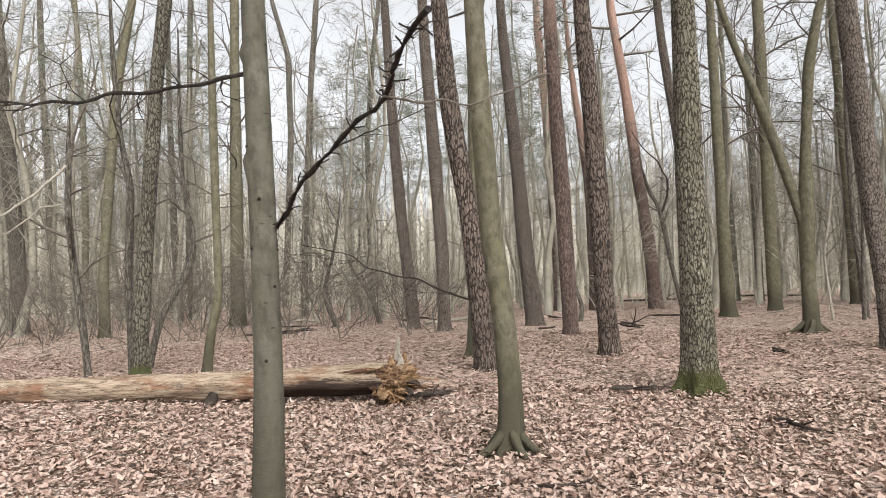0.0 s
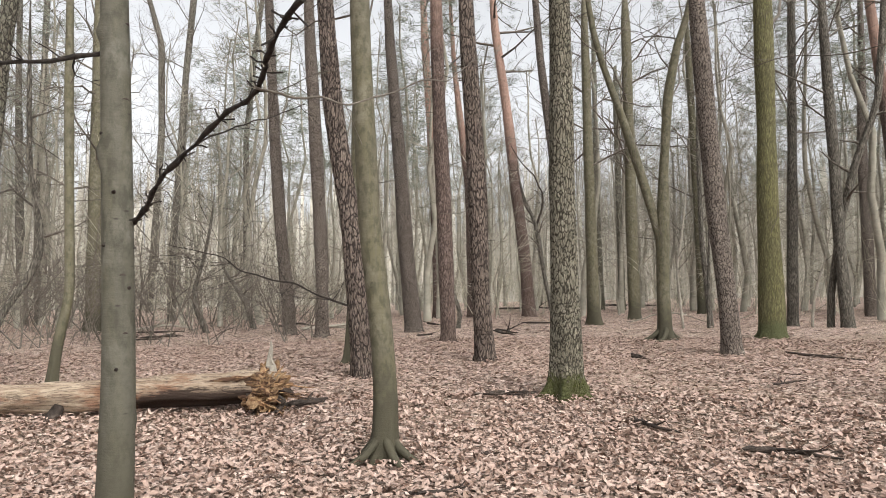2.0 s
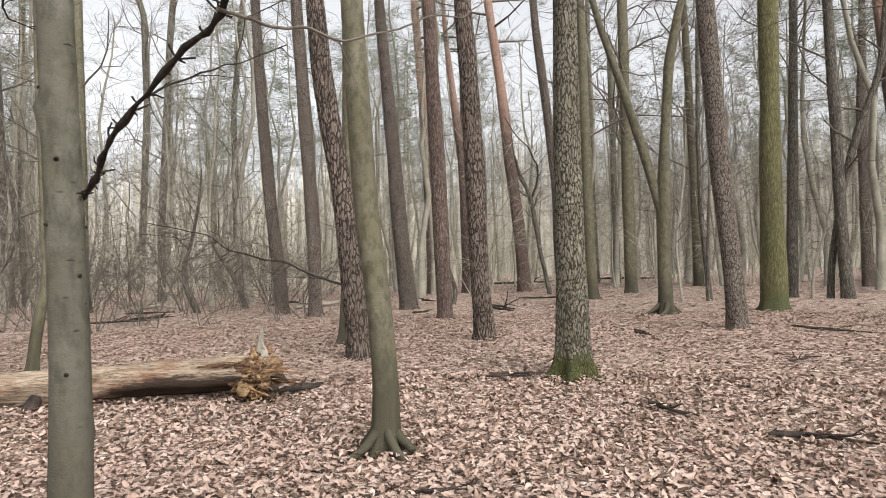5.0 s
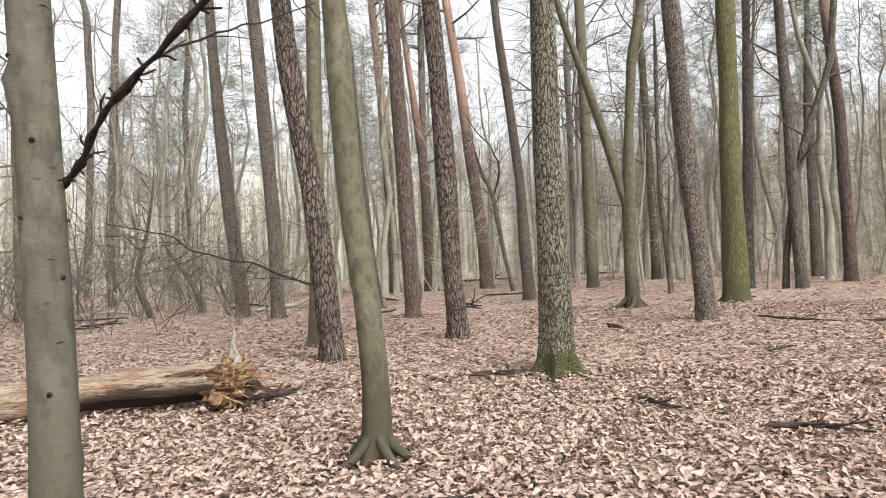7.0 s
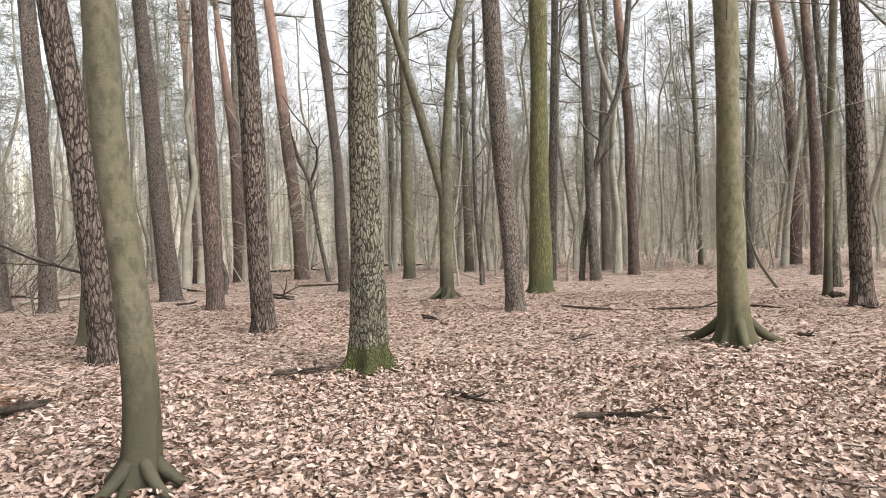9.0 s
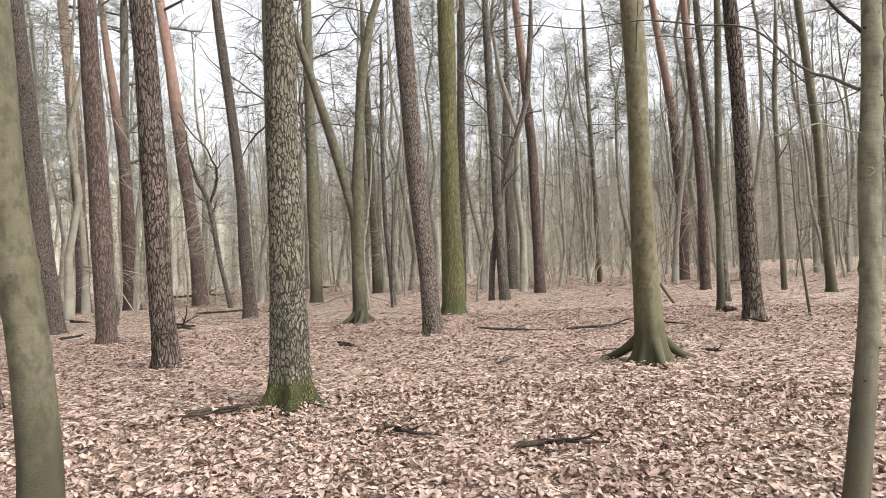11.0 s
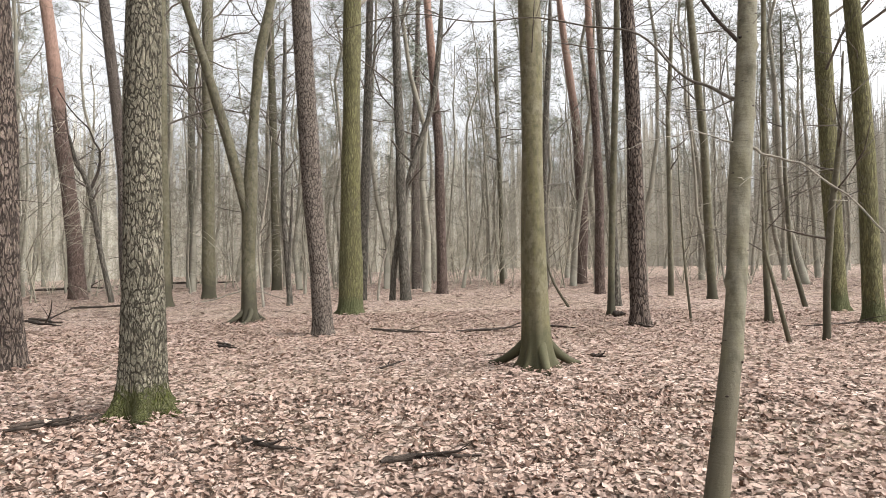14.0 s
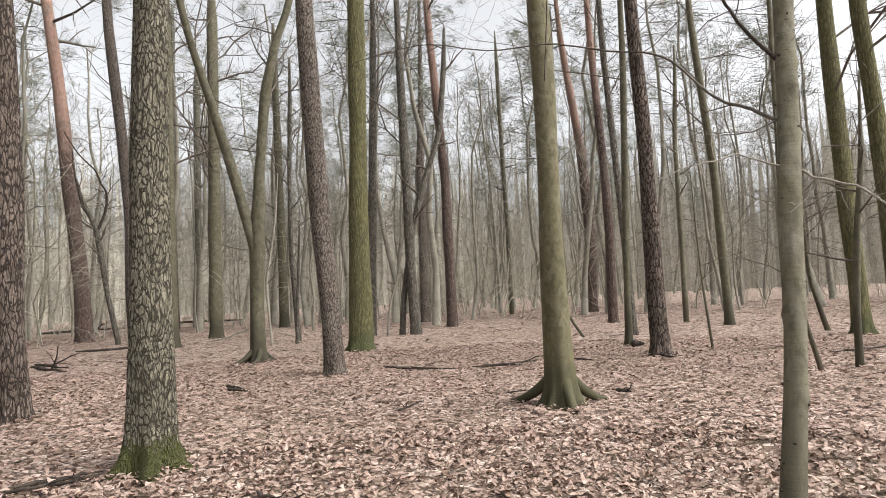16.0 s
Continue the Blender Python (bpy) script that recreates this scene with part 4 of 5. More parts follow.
# ---- far woods ----
def far_tree(seed, tall, r, style):
    """Arrays of one simple far tree, its foot at the origin."""
    rng = np.random.default_rng(seed)
    S, G = Soup(), Soup()
    n = 9
    z = np.linspace(0, tall, n)
    bend = np.cumsum(rng.normal(0, tall * 0.012, (n, 2)), axis=0)
    pts = np.column_stack([bend - bend[0], z])
    S.tube(pts, np.linspace(r, r * 0.25, n) * np.concatenate([[1.25], np.ones(n - 1)]), 8)
    if style == "pine":
        for h in np.linspace(tall * 0.5, tall, 13):
            p = np.array([np.interp(h, z, pts[:, 0]), np.interp(h, z, pts[:, 1]), h])
            a = rng.uniform(0, 6.28)
            d = np.array((math.cos(a), math.sin(a), 0.2))
            ln = rng.uniform(0.8, 2.2)
            grow(S, p, d, ln, 0.03, 0, rng, thin=0.006)
            for k in range(6):
                needles(G, p + d * ln * rng.uniform(0.3, 1.1) + rng.normal(0, 0.4, 3), rng.uniform(0.42, 0.8), rng, 28)
        for h in rng.uniform(tall * 0.15, tall * 0.6, 10):
            a = rng.uniform(0, 6.28)
            grow(S, (np.interp(h, z, pts[:, 0]), np.interp(h, z, pts[:, 1]), h), (math.cos(a), math.sin(a), 0.1), rng.uniform(0.4, 1.5), 0.012, 0, rng, thin=0.005)
    else:
        low = 0.2 if style == "bare" else 0.12
        for h in np.linspace(tall * low, tall * 0.97, 15):
            p = np.array([np.interp(h, z, pts[:, 0]), np.interp(h, z, pts[:, 1]), h])
            a = rng.uniform(0, 6.28)
            grow(S, p, (math.cos(a), math.sin(a), rng.uniform(0.3, 1.3)), (tall - h) * 0.28 + rng.uniform(0.6, 1.5), r * 0.2, 2, rng, wob=0.2, kids=(5, 4), thin=0.008)
    return S, G


rngf = np.random.default_rng(7)
archetypes = []
for i, (tall, r, style) in enumerate([(15, 0.15, "bare"), (13, 0.08, "bare"), (17, 0.15, "bare"), (11, 0.055, "bare"), (14, 0.10, "bare"), (9, 0.04, "low"), (18, 0.14, "pine"), (19, 0.16, "pine")]):
    S, G = far_tree(300 + i, tall, r, style)
    root = new("pine_tree" if style == "pine" else "forest_tree")
    tagged(root, "distant Scots pine with grey-green crown" if style == "pine" else "distant leafless tree with fine twigs paled by painted haze", "tree", "far trees", "thing")
    part("trunk", S.mesh("trunk", M_FAR_HAZED), root)
    if G.n:
        part("needles", G.mesh("needles", M_NEEDLE, False), root)
    archetypes.append((root, S.arrays(), G.arrays()))


def scatter(rng, count, near, far, left=48, right=100):
    """Places in a sector of the woods; angles in degrees to either side of the first way of looking."""
    out = []
    while len(out) < count:
        r = math.sqrt(rng.uniform(near ** 2, far ** 2))
        a = radians(rng.uniform(-left, right))
        x, y = 0.5 + r * math.sin(a), 1.5 + r * math.cos(a)
        if a > radians(56) and right > 0 and rng.random() < 0.45:
            continue
        if all((x - u) ** 2 + (y - w) ** 2 > 1.2 for u, w in out[-60:]):
            out.append((x, y))
    return out


picked = scatter(rngf, 160, 27, 48)
for k, (x, y) in enumerate(picked):
    root = archetypes[k % len(archetypes)][0]
    s = rngf.uniform(0.8, 1.2)
    m = Matrix.LocRotScale((x, y, ground_z(x, y) - 0.03), Euler((rngf.normal(0, 0.03), rngf.normal(0, 0.03), rngf.uniform(0, 6.28))), None)
    if k < len(archetypes):
        root.matrix_basis = m
    else:
        copy_thing(root, m)


def merged(name, mat, which, places, rng, lo, hi):
    """Many trees joined into one mesh."""
    V, Q, T, n = [], [], [], 0
    for x, y in places:
        arr = which[int(rng.integers(len(which)))]
        a, s = rng.uniform(0, 6.28), rng.uniform(lo, hi)
        c, sn = math.cos(a) * s, math.sin(a) * s
        v = arr[0] @ np.array([[c, sn, 0], [-sn, c, 0], [0, 0, s]]) + np.array([x, y, ground_z(x, y)])
        V.append(v)
        Q.append(arr[1] + n)
        T.append(arr[2] + n)
        n += len(v)
    return mesh_of(name, np.concatenate(V), np.concatenate(Q), np.concatenate(T), mat)


bare = [a[1] for a, k in zip(archetypes, range(6))]
pines = archetypes[6:]
far_places = scatter(rngf, 135, 46, 82)
tagged(new("far_woods", merged("far_woods", M_FAR_HAZED, bare, far_places, rngf, 0.8, 1.25)), "dense leafless woods in the distance", "woods", kind="stuff")
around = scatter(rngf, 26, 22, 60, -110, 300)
tagged(new("woods_behind", merged("woods_behind", M_FAR_HAZED, bare, around, rngf, 0.8, 1.2)), "leafless woods closing the place", "woods", kind="stuff")
pine_places = scatter(rngf, 85, 42, 85)
tagged(new("far_pine_stems", merged("far_pine_stems", M_FAR_HAZED, [p[1] for p in pines[:1]], pine_places, np.random.default_rng(11), 0.9, 1.2)), "distant pine stems", "woods", kind="stuff")
tagged(new("far_pine_crowns", merged("far_pine_crowns", M_NEEDLE, [p[2] for p in pines[:1]], pine_places, np.random.default_rng(11), 0.9, 1.2)), "distant grey-green pine crowns", "woods", kind="stuff")


# ---- undergrowth ----
def shrub(seed):
    rng = np.random.default_rng(seed)
    S = Soup()
    for _ in range(int(rng.integers(2, 5))):
        a = rng.uniform(0, 6.28)
        grow(S, (rng.normal(0, 0.1), rng.normal(0, 0.1), -0.05), (math.cos(a) * 0.35, math.sin(a) * 0.35, 1), rng.uniform(2.5, 6.5), rng.uniform(0.012, 0.028), 2, rng, up=0.07, wob=0.3, kids=(3, 5), thin=0.0055)
    return S.arrays()


shrubs = [shrub(500 + i) for i in range(8)]
brush = scatter(rngf, 360, 27, 66)
thicket = scatter(rngf, 88, 17, 32, 48, -8)
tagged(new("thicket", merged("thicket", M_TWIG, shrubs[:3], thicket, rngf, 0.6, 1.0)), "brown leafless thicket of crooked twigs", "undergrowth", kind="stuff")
tagged(new("undergrowth", merged("undergrowth", M_BRUSH_HAZED, shrubs, brush, rngf, 0.7, 1.3)), "leafless undergrowth between the trees in haze-paled grey-brown", "undergrowth", kind="stuff")


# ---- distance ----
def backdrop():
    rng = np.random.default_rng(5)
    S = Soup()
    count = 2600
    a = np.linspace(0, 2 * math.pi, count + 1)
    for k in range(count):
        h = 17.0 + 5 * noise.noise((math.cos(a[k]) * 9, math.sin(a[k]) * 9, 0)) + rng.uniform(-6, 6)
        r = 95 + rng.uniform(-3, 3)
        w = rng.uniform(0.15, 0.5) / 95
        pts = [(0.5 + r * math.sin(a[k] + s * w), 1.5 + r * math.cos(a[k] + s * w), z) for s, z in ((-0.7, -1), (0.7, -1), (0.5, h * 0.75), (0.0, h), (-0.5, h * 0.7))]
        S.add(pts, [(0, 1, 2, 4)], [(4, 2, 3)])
    return tagged(new("backdrop", S.mesh("backdrop", M_BACK_HAZED, False)), "edge of far leafless woods in haze-paled grey-brown", "woods", kind="structure")


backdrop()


# ---- fallen log ----
def fallen_log():
    root = new("fallen_log")
    rng = np.random.default_rng(21)
    root.location = (-3.0, 8.45, ground_z(-3.0, 8.45))
    tagged(root, "fallen barkless tree trunk with a splintered rotten end", "log")
    base = np.array(root.location)
    xs = np.linspace(-0.85, -10.5, 150)
    cy = np.interp(xs, [-10.5, -6, -2.4, -1.0], [8.7, 8.25, 8.25, 8.3])
    cz = np.interp(xs, [-10.5, -6, -2.4, -1.0], [0.15, 0.16, 0.22, 0.26])
    r = np.interp(xs, [-10.5, -6, -2.4, -1.0], [0.14, 0.15, 0.165, 0.18])
    th = np.linspace(0, 2 * math.pi, 28, endpoint=False)
    T, X = np.meshgrid(th, xs)
    R = r[:, None] * (1 + 0.02 * np.sin(X * 9 + 3 * np.sin(T * 2)) + 0.05 * np.sin(2 * T + X * 0.8) + 0.04 * np.sin(5 * T + X * 2.3) + 0.025 * np.sin(9 * T - X * 4.1))
    R *= 1 + 0.05 * np.sin(11 * T + 2.5 * np.sin(X * 1.1)) + 0.04 * np.sin(4 * T + X * 5)
    lump = np.array([noise.noise((x * 1.6, math.cos(q) * 0.9, math.sin(q) * 0.9)) + 0.5 * noise.noise((x * 4.5, math.cos(q) * 2, math.sin(q) * 2)) for x, q in zip(X.ravel(), T.ravel())]).reshape(X.shape)
    R *= 1 + 0.13 * lump
    R *= 1 - 0.4 * np.exp(-((T - 4.2) / 0.5) ** 2) * smoothstep(-2.8, -1.9, X)
    jag = rng.normal(0, 1, len(th))
    jag = 0.6 * jag + 0.4 * np.roll(jag, 1)
    X = X + 0.16 * jag[None, :] * smoothstep(-1.6, -0.85, X)
    v = np.stack([X, cy[:, None] + R * np.cos(T), cz[:, None] + R * np.sin(T)], -1).reshape(-1, 3) - base
    n, s = len(xs), len(th)
    i, j = np.meshgrid(np.arange(n - 1), np.arange(s), indexing="ij")
    k = (j + 1) % s
    q = np.stack([i * s + j, (i + 1) * s + j, (i + 1) * s + k, i * s + k], -1).reshape(-1, 4)
    caps = [((n - 1) * s, (n - 1) * s + m, (n - 1) * s + m + 1) for m in range(1, s - 1)] + [(0, m + 1, m) for m in range(1, s - 1)]
    part("log_body", mesh_of("log_body", v, q, np.array(caps), M_LOG), root, "pale weathered wood with dark strip low near the torn end")

    def shard(p, d, length, w, name="splinter", label="", mat=M_ROT):
        S = Soup()
        d = unit(d)
        t = np.linspace(0, 1, 6)
        pts = np.asarray(p) - base + t[:, None] * d * length + rng.normal(0, w * 0.3, (6, 3))
        S.tube(pts, w * np.array([0.9, 1.0, 0.85, 0.6, 0.35, 0.08]), 5)
        part(name, S.mesh(name, mat, False), root, label)

    for _ in range(34):
        a, rr = rng.uniform(0, 6.28), 0.19 * math.sqrt(rng.random())
        p = (-0.98 + rng.uniform(-0.25, 0.15), 8.28 + rr * math.cos(a), 0.23 + rr * math.sin(a))
        shard(p, (1.0, rng.normal(0, 0.8), rng.normal(0.1, 0.8)), rng.uniform(0.08, 0.26), rng.uniform(0.008, 0.024))
    lat, lon = np.meshgrid(np.linspace(0.02, math.pi - 0.02, 44), np.linspace(0, 2 * math.pi, 56, endpoint=False), indexing="ij")
    ux, uy, uz = np.cos(lat), np.sin(lat) * np.cos(lon), np.sin(lat) * np.sin(lon)
    bulge = np.array([0.55 * noise.noise((a * 1.9 + 4, b * 1.9, c * 1.9)) + 0.7 * abs(noise.noise((a * 2.4, b * 3.6 + 2, c * 3.6))) + 0.16 * noise.noise((a * 5, b * 13, c * 13)) for a, b, c in zip(ux.ravel(), uy.ravel(), uz.ravel())]).reshape(ux.shape)
    rad = 0.8 + bulge
    torn = np.stack([-0.93 + 0.2 * ux * rad + 0.05 * uz, 8.24 + 0.20 * uy * rad, 0.22 + 0.24 * uz * rad], -1).reshape(-1, 3) - base
    gi, gj = np.meshgrid(np.arange(43), np.arange(56), indexing="ij")
    gk = (gj + 1) % 56
    wood = np.stack([gi * 56 + gj, gi * 56 + gk, (gi + 1) * 56 + gk, (gi + 1) * 56 + gj], -1).reshape(-1, 4)
    part("torn_end", mesh_of("torn_end", torn, wood, np.zeros((0, 3), int), M_ROT), root, "tan crumbling torn wood")
    for _ in range(40):
        a, rr = rng.uniform(0, 6.28), 0.16 + 0.08 * rng.random()
        p = (-0.95 + rng.uniform(-0.12, 0.15), 8.24 + 0.85 * rr * math.cos(a), 0.22 + rr * math.sin(a))
        shard(p, (rng.uniform(0.5, 1.3), 0.7 * math.cos(a), 0.8 * math.sin(a)), rng.uniform(0.08, 0.26), rng.uniform(0.007, 0.02))
    for _ in range(9):
        shard((-0.85 + rng.uniform(-0.15, 0.1), 8.18 + rng.uniform(-0.06, 0.06), 0.16), (rng.normal(0, 0.35), -0.15, -1), rng.uniform(0.18, 0.26), rng.uniform(0.02, 0.05))
    for _ in range(12):
        shard((-1.3 + rng.uniform(-0.5, 0.3), 8.25 + rng.uniform(-0.12, 0.12), 0.36), (1, rng.normal(0, 0.2), rng.uniform(-0.1, 0.12)), rng.uniform(0.2, 0.5), rng.uniform(0.012, 0.03))
    for _ in range(8):
        shard((-0.8, 8.2 + rng.uniform(-0.08, 0.1), 0.25 + rng.uniform(-0.1, 0.05)), (1, rng.normal(0, 0.25), rng.uniform(-0.25, 0.1)), rng.uniform(0.25, 0.5), rng.uniform(0.005, 0.012))
    shard((-0.9, 8.28, 0.3), (0.05, 0.02, 1), 0.50, 0.058, "upright_splinter", "pale upright splinter", M_PALE_TWIG)
    shard((-0.86, 8.27, 0.28), (-0.04, 0.0, 1), 0.36, 0.06, "upright_splinter", "", M_PALE_TWIG)
    shard((-0.74, 8.10, 0.16), (0.05, -0.02, -1), 0.26, 0.055, "prop", "grey broken stub under the torn end", M_DEAD)
    shard((-0.97, 8.28, 0.28), (0.12, 0.0, 1), 0.28, 0.05, "upright_splinter")
    # A solid dark plug paints in the shade of the hollow end.
    H = Soup()
    H.tube(np.array([(-1.1, 8.24, 0.2), (-0.95, 8.23, 0.17), (-0.82, 8.22, 0.13)]) - base, [0.14, 0.12, 0.03], 10)
    part("rotten_core", H.mesh("rotten_core", M_DEAD), root, "solid dark plug standing for the shade of a hollow end")
    S = Soup()
    S.tube(np.array([(-3.2, 8.05, -0.06), (-3.19, 8.08, 0.02), (-3.17, 8.15, 0.12)]) - base, [0.09, 0.08, 0.06], 9)
    part("branch_stump", S.mesh("branch_stump", M_DEAD), root, "dark snapped branch stump under the log")
    return root


fallen_log()


# ---- sticks on the ground ----
def stick(pts, r, label, forks=0, seed=1, lift=0.0, mat=None):
    rng = np.random.default_rng(seed)
    pts = np.array(pts, float)
    s = np.linspace(0, 1, len(pts))
    t = np.linspace(0, 1, 14)
    x, y = np.interp(t, s, pts[:, 0]), np.interp(t, s, pts[:, 1])
    ln = float(np.hypot(np.diff(x), np.diff(y)).sum())
    x, y = x + rng.normal(0, 0.02 * ln, 14), y + rng.normal(0, 0.02 * ln, 14)
    z = np.array([ground_z(a, b) for a, b in zip(x, y)]) + r * 0.6 + 0.042 + lift * np.sin(t * 3.1) ** 2
    root = new("fallen_branch")
    root.location = (float(x[7]), float(y[7]), ground_z(float(x[7]), float(y[7])))
    base = np.array(root.location)
    w = np.column_stack([x, y, z]) - base
    S = Soup()
    S.tube(w, r * np.interp(t, [0, 0.12, 0.6, 1], [0.3, 0.85, 0.65, 0.2]) * rng.uniform(0.75, 1.2, 14), 8)
    tagged(root, label, "branch")
    part("stem", S.mesh("stem", mat or M_DEAD), root)
    for f in range(forks):
        i = int(rng.integers(4, 11))
        F = Soup()
        d = unit(w[i + 1] - w[i]) + np.array([rng.normal(0, 0.6), rng.normal(0, 0.6), rng.uniform(0.1, 0.5)])
        grow(F, w[i], d, ln * rng.uniform(0.2, 0.4), r * 0.5, 1, rng, up=-0.02, kids=(2, 2))
        part("side_twig", F.mesh("side_twig", mat or M_DEAD), root)
    return root


DARK = "dark damp fallen branch lying on leaf litter"
stick([(3.54, 6.15), (3.72, 6.10), (3.96, 5.94), (4.14, 5.73)], 0.034, DARK, 2, 1)
stick([(3.06, 7.36), (3.05, 7.17), (3.14, 6.97), (3.30, 6.78)], 0.028, DARK, 2, 2)
stick([(1.59, 8.68), (2.08, 8.56), (2.40, 8.64)], 0.020, DARK, 1, 3)
stick([(7.83, 12.45), (7.90, 11.64), (8.22, 10.98)], 0.022, DARK, 1, 4)
stick([(8.60, 10.79), (9.14, 10.40), (9.83, 10.41)], 0.034, DARK, 1, 5)
stick([(10.36, 10.22), (10.30, 9.39)], 0.024, DARK, 0, 6)
stick([(5.27, 8.60), (5.59, 8.75), (5.98, 8.95)], 0.018, DARK, 2, 7)
stick([(4.99, 12.73), (4.97, 12.05)], 0.030, DARK, 1, 8)
stick([(1.67, 8.73), (2.02, 8.70), (2.40, 8.65)], 0.026, DARK, 1, 9)
stick([(0.68, 5.30), (0.87, 5.29), (1.08, 5.31)], 0.014, DARK, 0, 10)
stick([(-0.73, 8.34), (-0.50, 8.44), (-0.28, 8.46)], 0.050, "blackened rotten root piece beside the log", 1, 11)
stick([(3.37, 20.81), (3.56, 19.72), (3.75, 18.51)], 0.050, DARK, 1, 12)
stick([(12.76, 10.27), (12.92, 10.05)], 0.090, "short dark rotten log piece on leaves", 0, 13)
stick([(8.81, 10.78), (9.19, 10.23)], 0.020, DARK, 0, 14)
stick([(0.28, 5.20), (0.43, 5.31), (0.57, 5.39)], 0.010, DARK, 0, 15)
stick([(7.76, 12.24), (8.05, 11.75), (8.28, 10.99)], 0.020, DARK, 1, 16)
stick([(4.82, 12.33), (4.94, 11.86)], 0.030, DARK, 1, 17)
stick([(0.70, 5.27), (0.91, 5.30), (1.14, 5.38)], 0.016, DARK, 1, 18)
stick([(-3.15, 23.42), (-2.47, 24.56), (-1.35, 26.94)], 0.100, "pale peeled fallen log in the undergrowth", 1, 19, mat=M_PALE_TWIG)
stick([(-12.83, 35.47), (-13.20, 40.38)], 0.120, "pale peeled fallen log in the undergrowth", 0, 20, mat=M_PALE_TWIG)
stick([(0.92, 19.22), (1.48, 19.73)], 0.040, DARK, 1, 21)
stick([(3.62, 21.39), (3.91, 19.38)], 0.050, DARK, 1, 22)
stick([(1.43, 26.85), (1.94, 25.43)], 0.050, DARK, 1, 23)
stick([(-7.20, 22.43), (-7.18, 20.51)], 0.050, DARK, 1, 24)
stick([(-7.65, 20.85), (-6.54, 21.46)], 0.050, DARK, 1, 25)
stick([(7.10, 45.76), (11.44, 46.31)], 0.100, DARK, 2, 26)
stick([(15.35, 50.19), (20.47, 48.24)], 0.090, DARK, 2, 27)
stick([(7.82, 7.37), (7.79, 7.13)], 0.030, "clump of dark dead stalks among leaves", 4, 28)
stick([(6.92, 8.45), (7.31, 8.30)], 0.012, DARK, 0, 29)
stick([(11.19, 8.44), (11.59, 9.15)], 0.030, DARK, 0, 30)
stick([(12.95, 6.54), (14.78, 5.74)], 0.020, DARK, 1, 31)
stick([(-0.62, 8.44), (-0.46, 8.48), (-0.27, 8.60)], 0.050, DARK, 1, 32)

PEELED = "pale peeled fallen log in the undergrowth"
stick([(-9.9, 25.7), (-7.9, 26.5)], 0.075, PEELED, 1, 33, 0.12, M_PALE_TWIG)
stick([(-2.8, 23.4), (-1.4, 23.8)], 0.06, PEELED, 1, 34, 0.1, M_PALE_TWIG)
stick([(-9.2, 24.2), (-7.4, 24.0)], 0.045, DARK, 1, 35)
stick([(-8.3, 19.6), (-6.6, 20.2)], 0.04, DARK, 2, 36)
stick([(-4.6, 26.5), (-3.0, 26.0)], 0.06, DARK, 2, 37, 0.1)
stick([(9.0, 24.6), (11.8, 23.2)], 0.035, PEELED, 1, 38, 0.35, M_PALE_TWIG)
stick([(5.2, 25.5), (7.4, 25.0)], 0.05, DARK, 2, 39)

# ---- fallen leaves, the countless ones last ----
def leaf_shape(lobed, rng, curl=1.0):
    """A curled dry leaf about one unit long: outline and a fan about its midrib."""
    n = 11 if lobed else 5
    a = np.linspace(0, 2 * math.pi, n, endpoint=False)
    wide = 0.26 if lobed else 0.27
    r = rng.uniform(0.6, 1.3, n) if lobed else rng.uniform(0.55, 1.25, n)
    a = a + rng.uniform(-0.2, 0.2, n) * (1.0 if lobed else 1.5)
    x, y = 0.5 * np.cos(a) * (1 + 0.5 * (r - 1)), wide * np.sin(a) * r
    cx, cy, tw = curl * rng.normal(0, 0.6), curl * rng.normal(0.35, 0.8), curl * rng.normal(0, 0.6)
    z = cx * x * x + cy * y * y * 2 + tw * x * y
    v = np.column_stack([x, y, z])
    v = np.vstack([v, [(0, 0, -0.03)]])
    tris = [(n, i, (i + 1) % n) for i in range(n)]
    v[:, 2] -= v[:, 2].min()
    return v, np.array(tris)


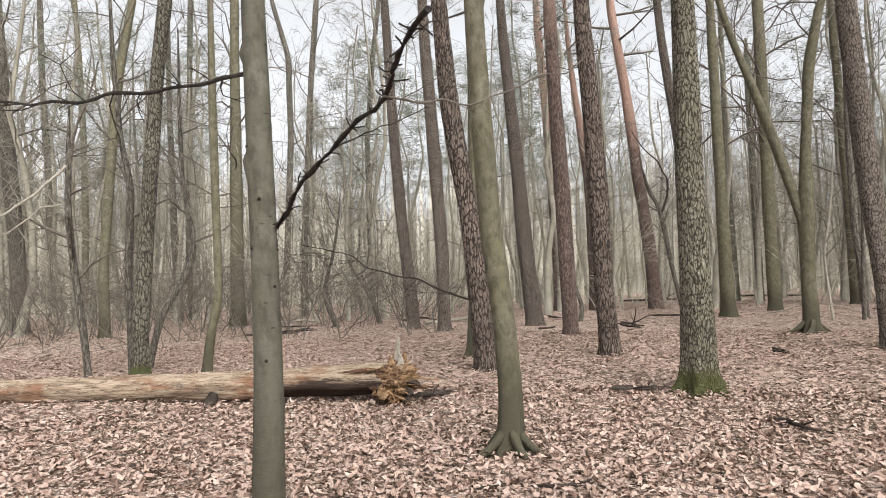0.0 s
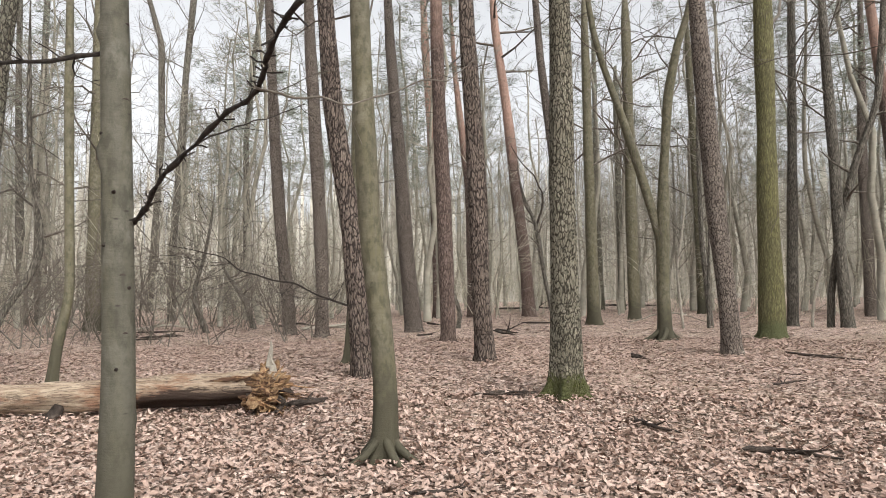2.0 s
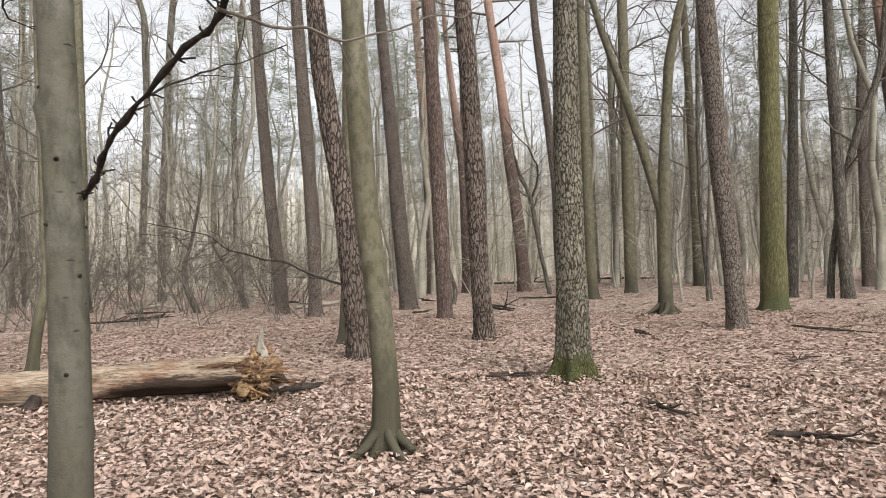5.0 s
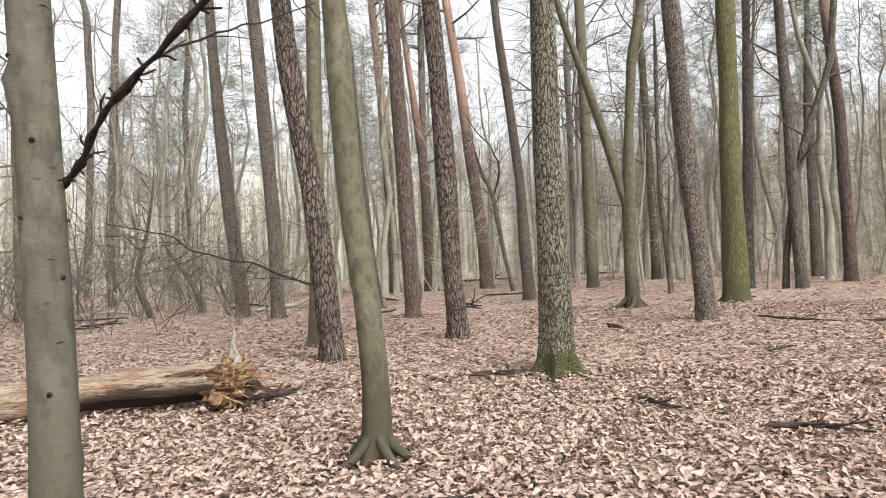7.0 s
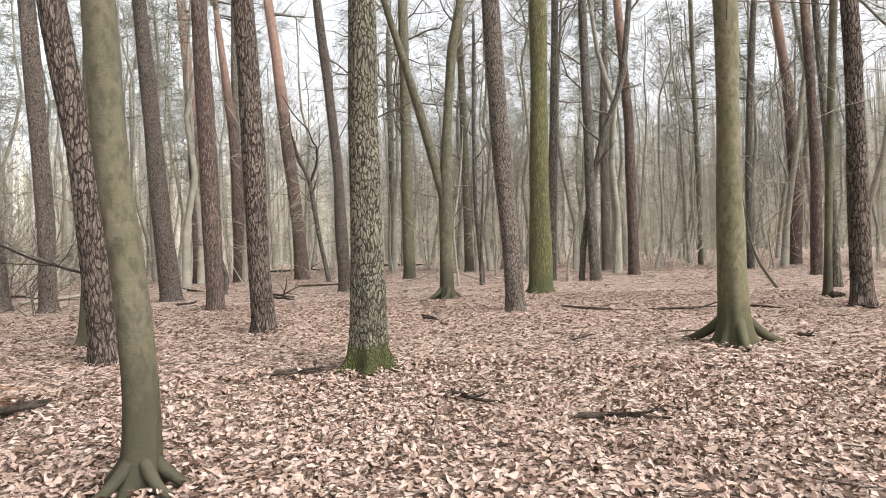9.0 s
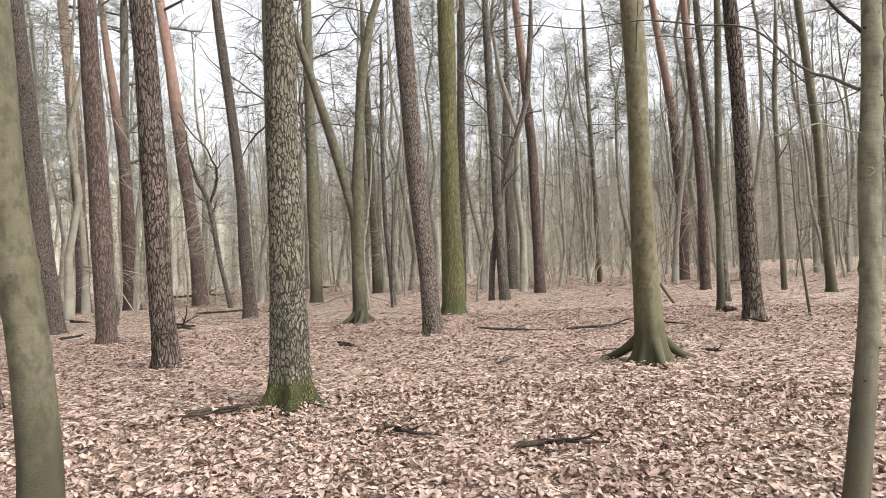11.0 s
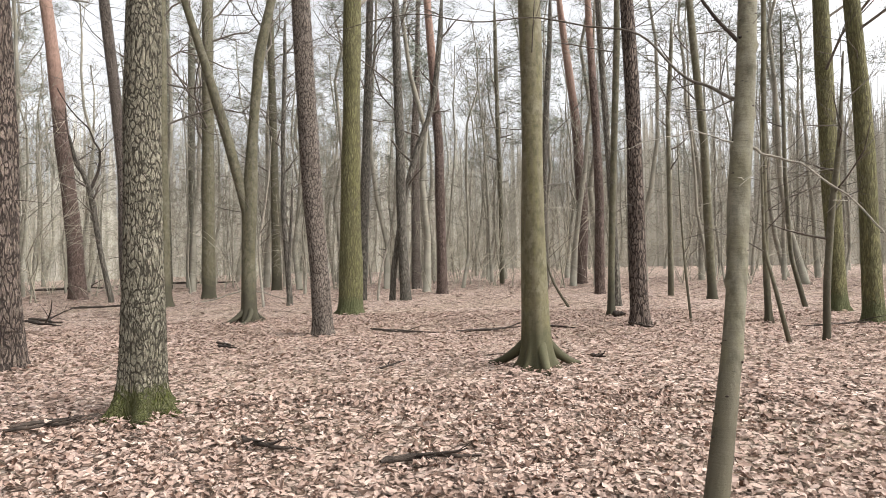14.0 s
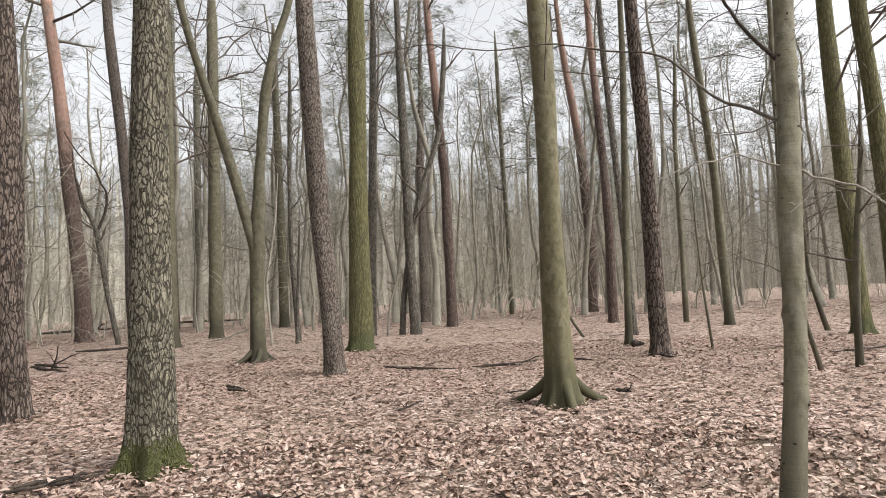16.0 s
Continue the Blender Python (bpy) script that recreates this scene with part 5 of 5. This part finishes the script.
def leaf_field(name, count, near, far, left, right, lobed, size, seed, lift, lean=0.25):
    rng = np.random.default_rng(seed)
    shapes = [leaf_shape(lobed, rng, lean * 4) for _ in range(24)]
    r = np.sqrt(rng.uniform(near ** 2, far ** 2, count)) if near > 7 else rng.uniform(near ** 1.4, far ** 1.4, count) ** (1 / 1.4)
    a = np.radians(rng.uniform(-left, right, count))
    X, Y = 0.5 + r * np.sin(a), 1.5 + r * np.cos(a)
    kind = rng.integers(0, len(shapes), count)
    s, yaw = size * rng.uniform(0.6, 1.35, count), rng.uniform(0, 6.28, count)
    tilt, roll = rng.normal(0, lean, count), rng.normal(0, lean, count)
    Z = np.array([ground_z(x, y) for x, y in zip(X, Y)]) + rng.uniform(0.002, lift, count)
    V, T, n = [], [], 0
    for k, (sv, st) in enumerate(shapes):
        m = np.where(kind == k)[0]
        v = sv[None] * s[m][:, None, None]
        x, y, z = v[..., 0], v[..., 1], v[..., 2]
        ct, sn = np.cos(tilt[m])[:, None], np.sin(tilt[m])[:, None]
        x, z = x * ct - z * sn, x * sn + z * ct
        ct, sn = np.cos(roll[m])[:, None], np.sin(roll[m])[:, None]
        y, z = y * ct - z * sn, y * sn + z * ct
        ct, sn = np.cos(yaw[m])[:, None], np.sin(yaw[m])[:, None]
        x, y = x * ct - y * sn, x * sn + y * ct
        P = np.stack([x + X[m][:, None], y + Y[m][:, None], z + Z[m][:, None]], -1)
        V.append(P.reshape(-1, 3))
        off = n + np.arange(len(m)) * len(sv)
        T.append((st[None] + off[:, None, None]).reshape(-1, 3))
        n += P.shape[0] * P.shape[1]
    me = mesh_of(name, np.concatenate(V), np.zeros((0, 4), int), np.concatenate(T), M_LEAF)
    ob = new(name, me)
    return tagged(ob, "loose brown and pinkish fallen oak leaves", "leaf litter", kind="stuff")


leaf_field("leaf_litter", 46000, 0.4, 7.6, 52, 92, True, 0.064, 31, 0.055, 0.24)
leaf_field("leaf_litter", 82000, 7.2, 17.0, 46, 84, False, 0.08, 32, 0.05, 0.17)
leaf_field("leaf_litter", 38000, 17.0, 42.0, 44, 84, False, 0.16, 33, 0.05, 0.08)
leaf_field("leaf_litter", 15000, 0.3, 8.0, -90, 312, False, 0.09, 34, 0.05)

rngl = np.random.default_rng(77)
leaf_meshes = []
for i in range(8):
    v, t = leaf_shape(True, rngl)
    leaf_meshes.append(mesh_of("leaf", v * 0.085, np.zeros((0, 4), int), t, M_LEAF))
for i in range(300):
    x, y = rngl.uniform(-0.6, 4.0), rngl.uniform(4.3, 7.2)
    ob = part("leaf", leaf_meshes[i % 8], ground)
    ob.location = (x, y, ground_z(x, y) + rngl.uniform(0.012, 0.04))
    ob.rotation_euler = (rngl.normal(0, 0.3), rngl.normal(0, 0.3), rngl.uniform(0, 6.28))
    s = rngl.uniform(0.7, 1.3)
    ob.scale = (s, s, s)
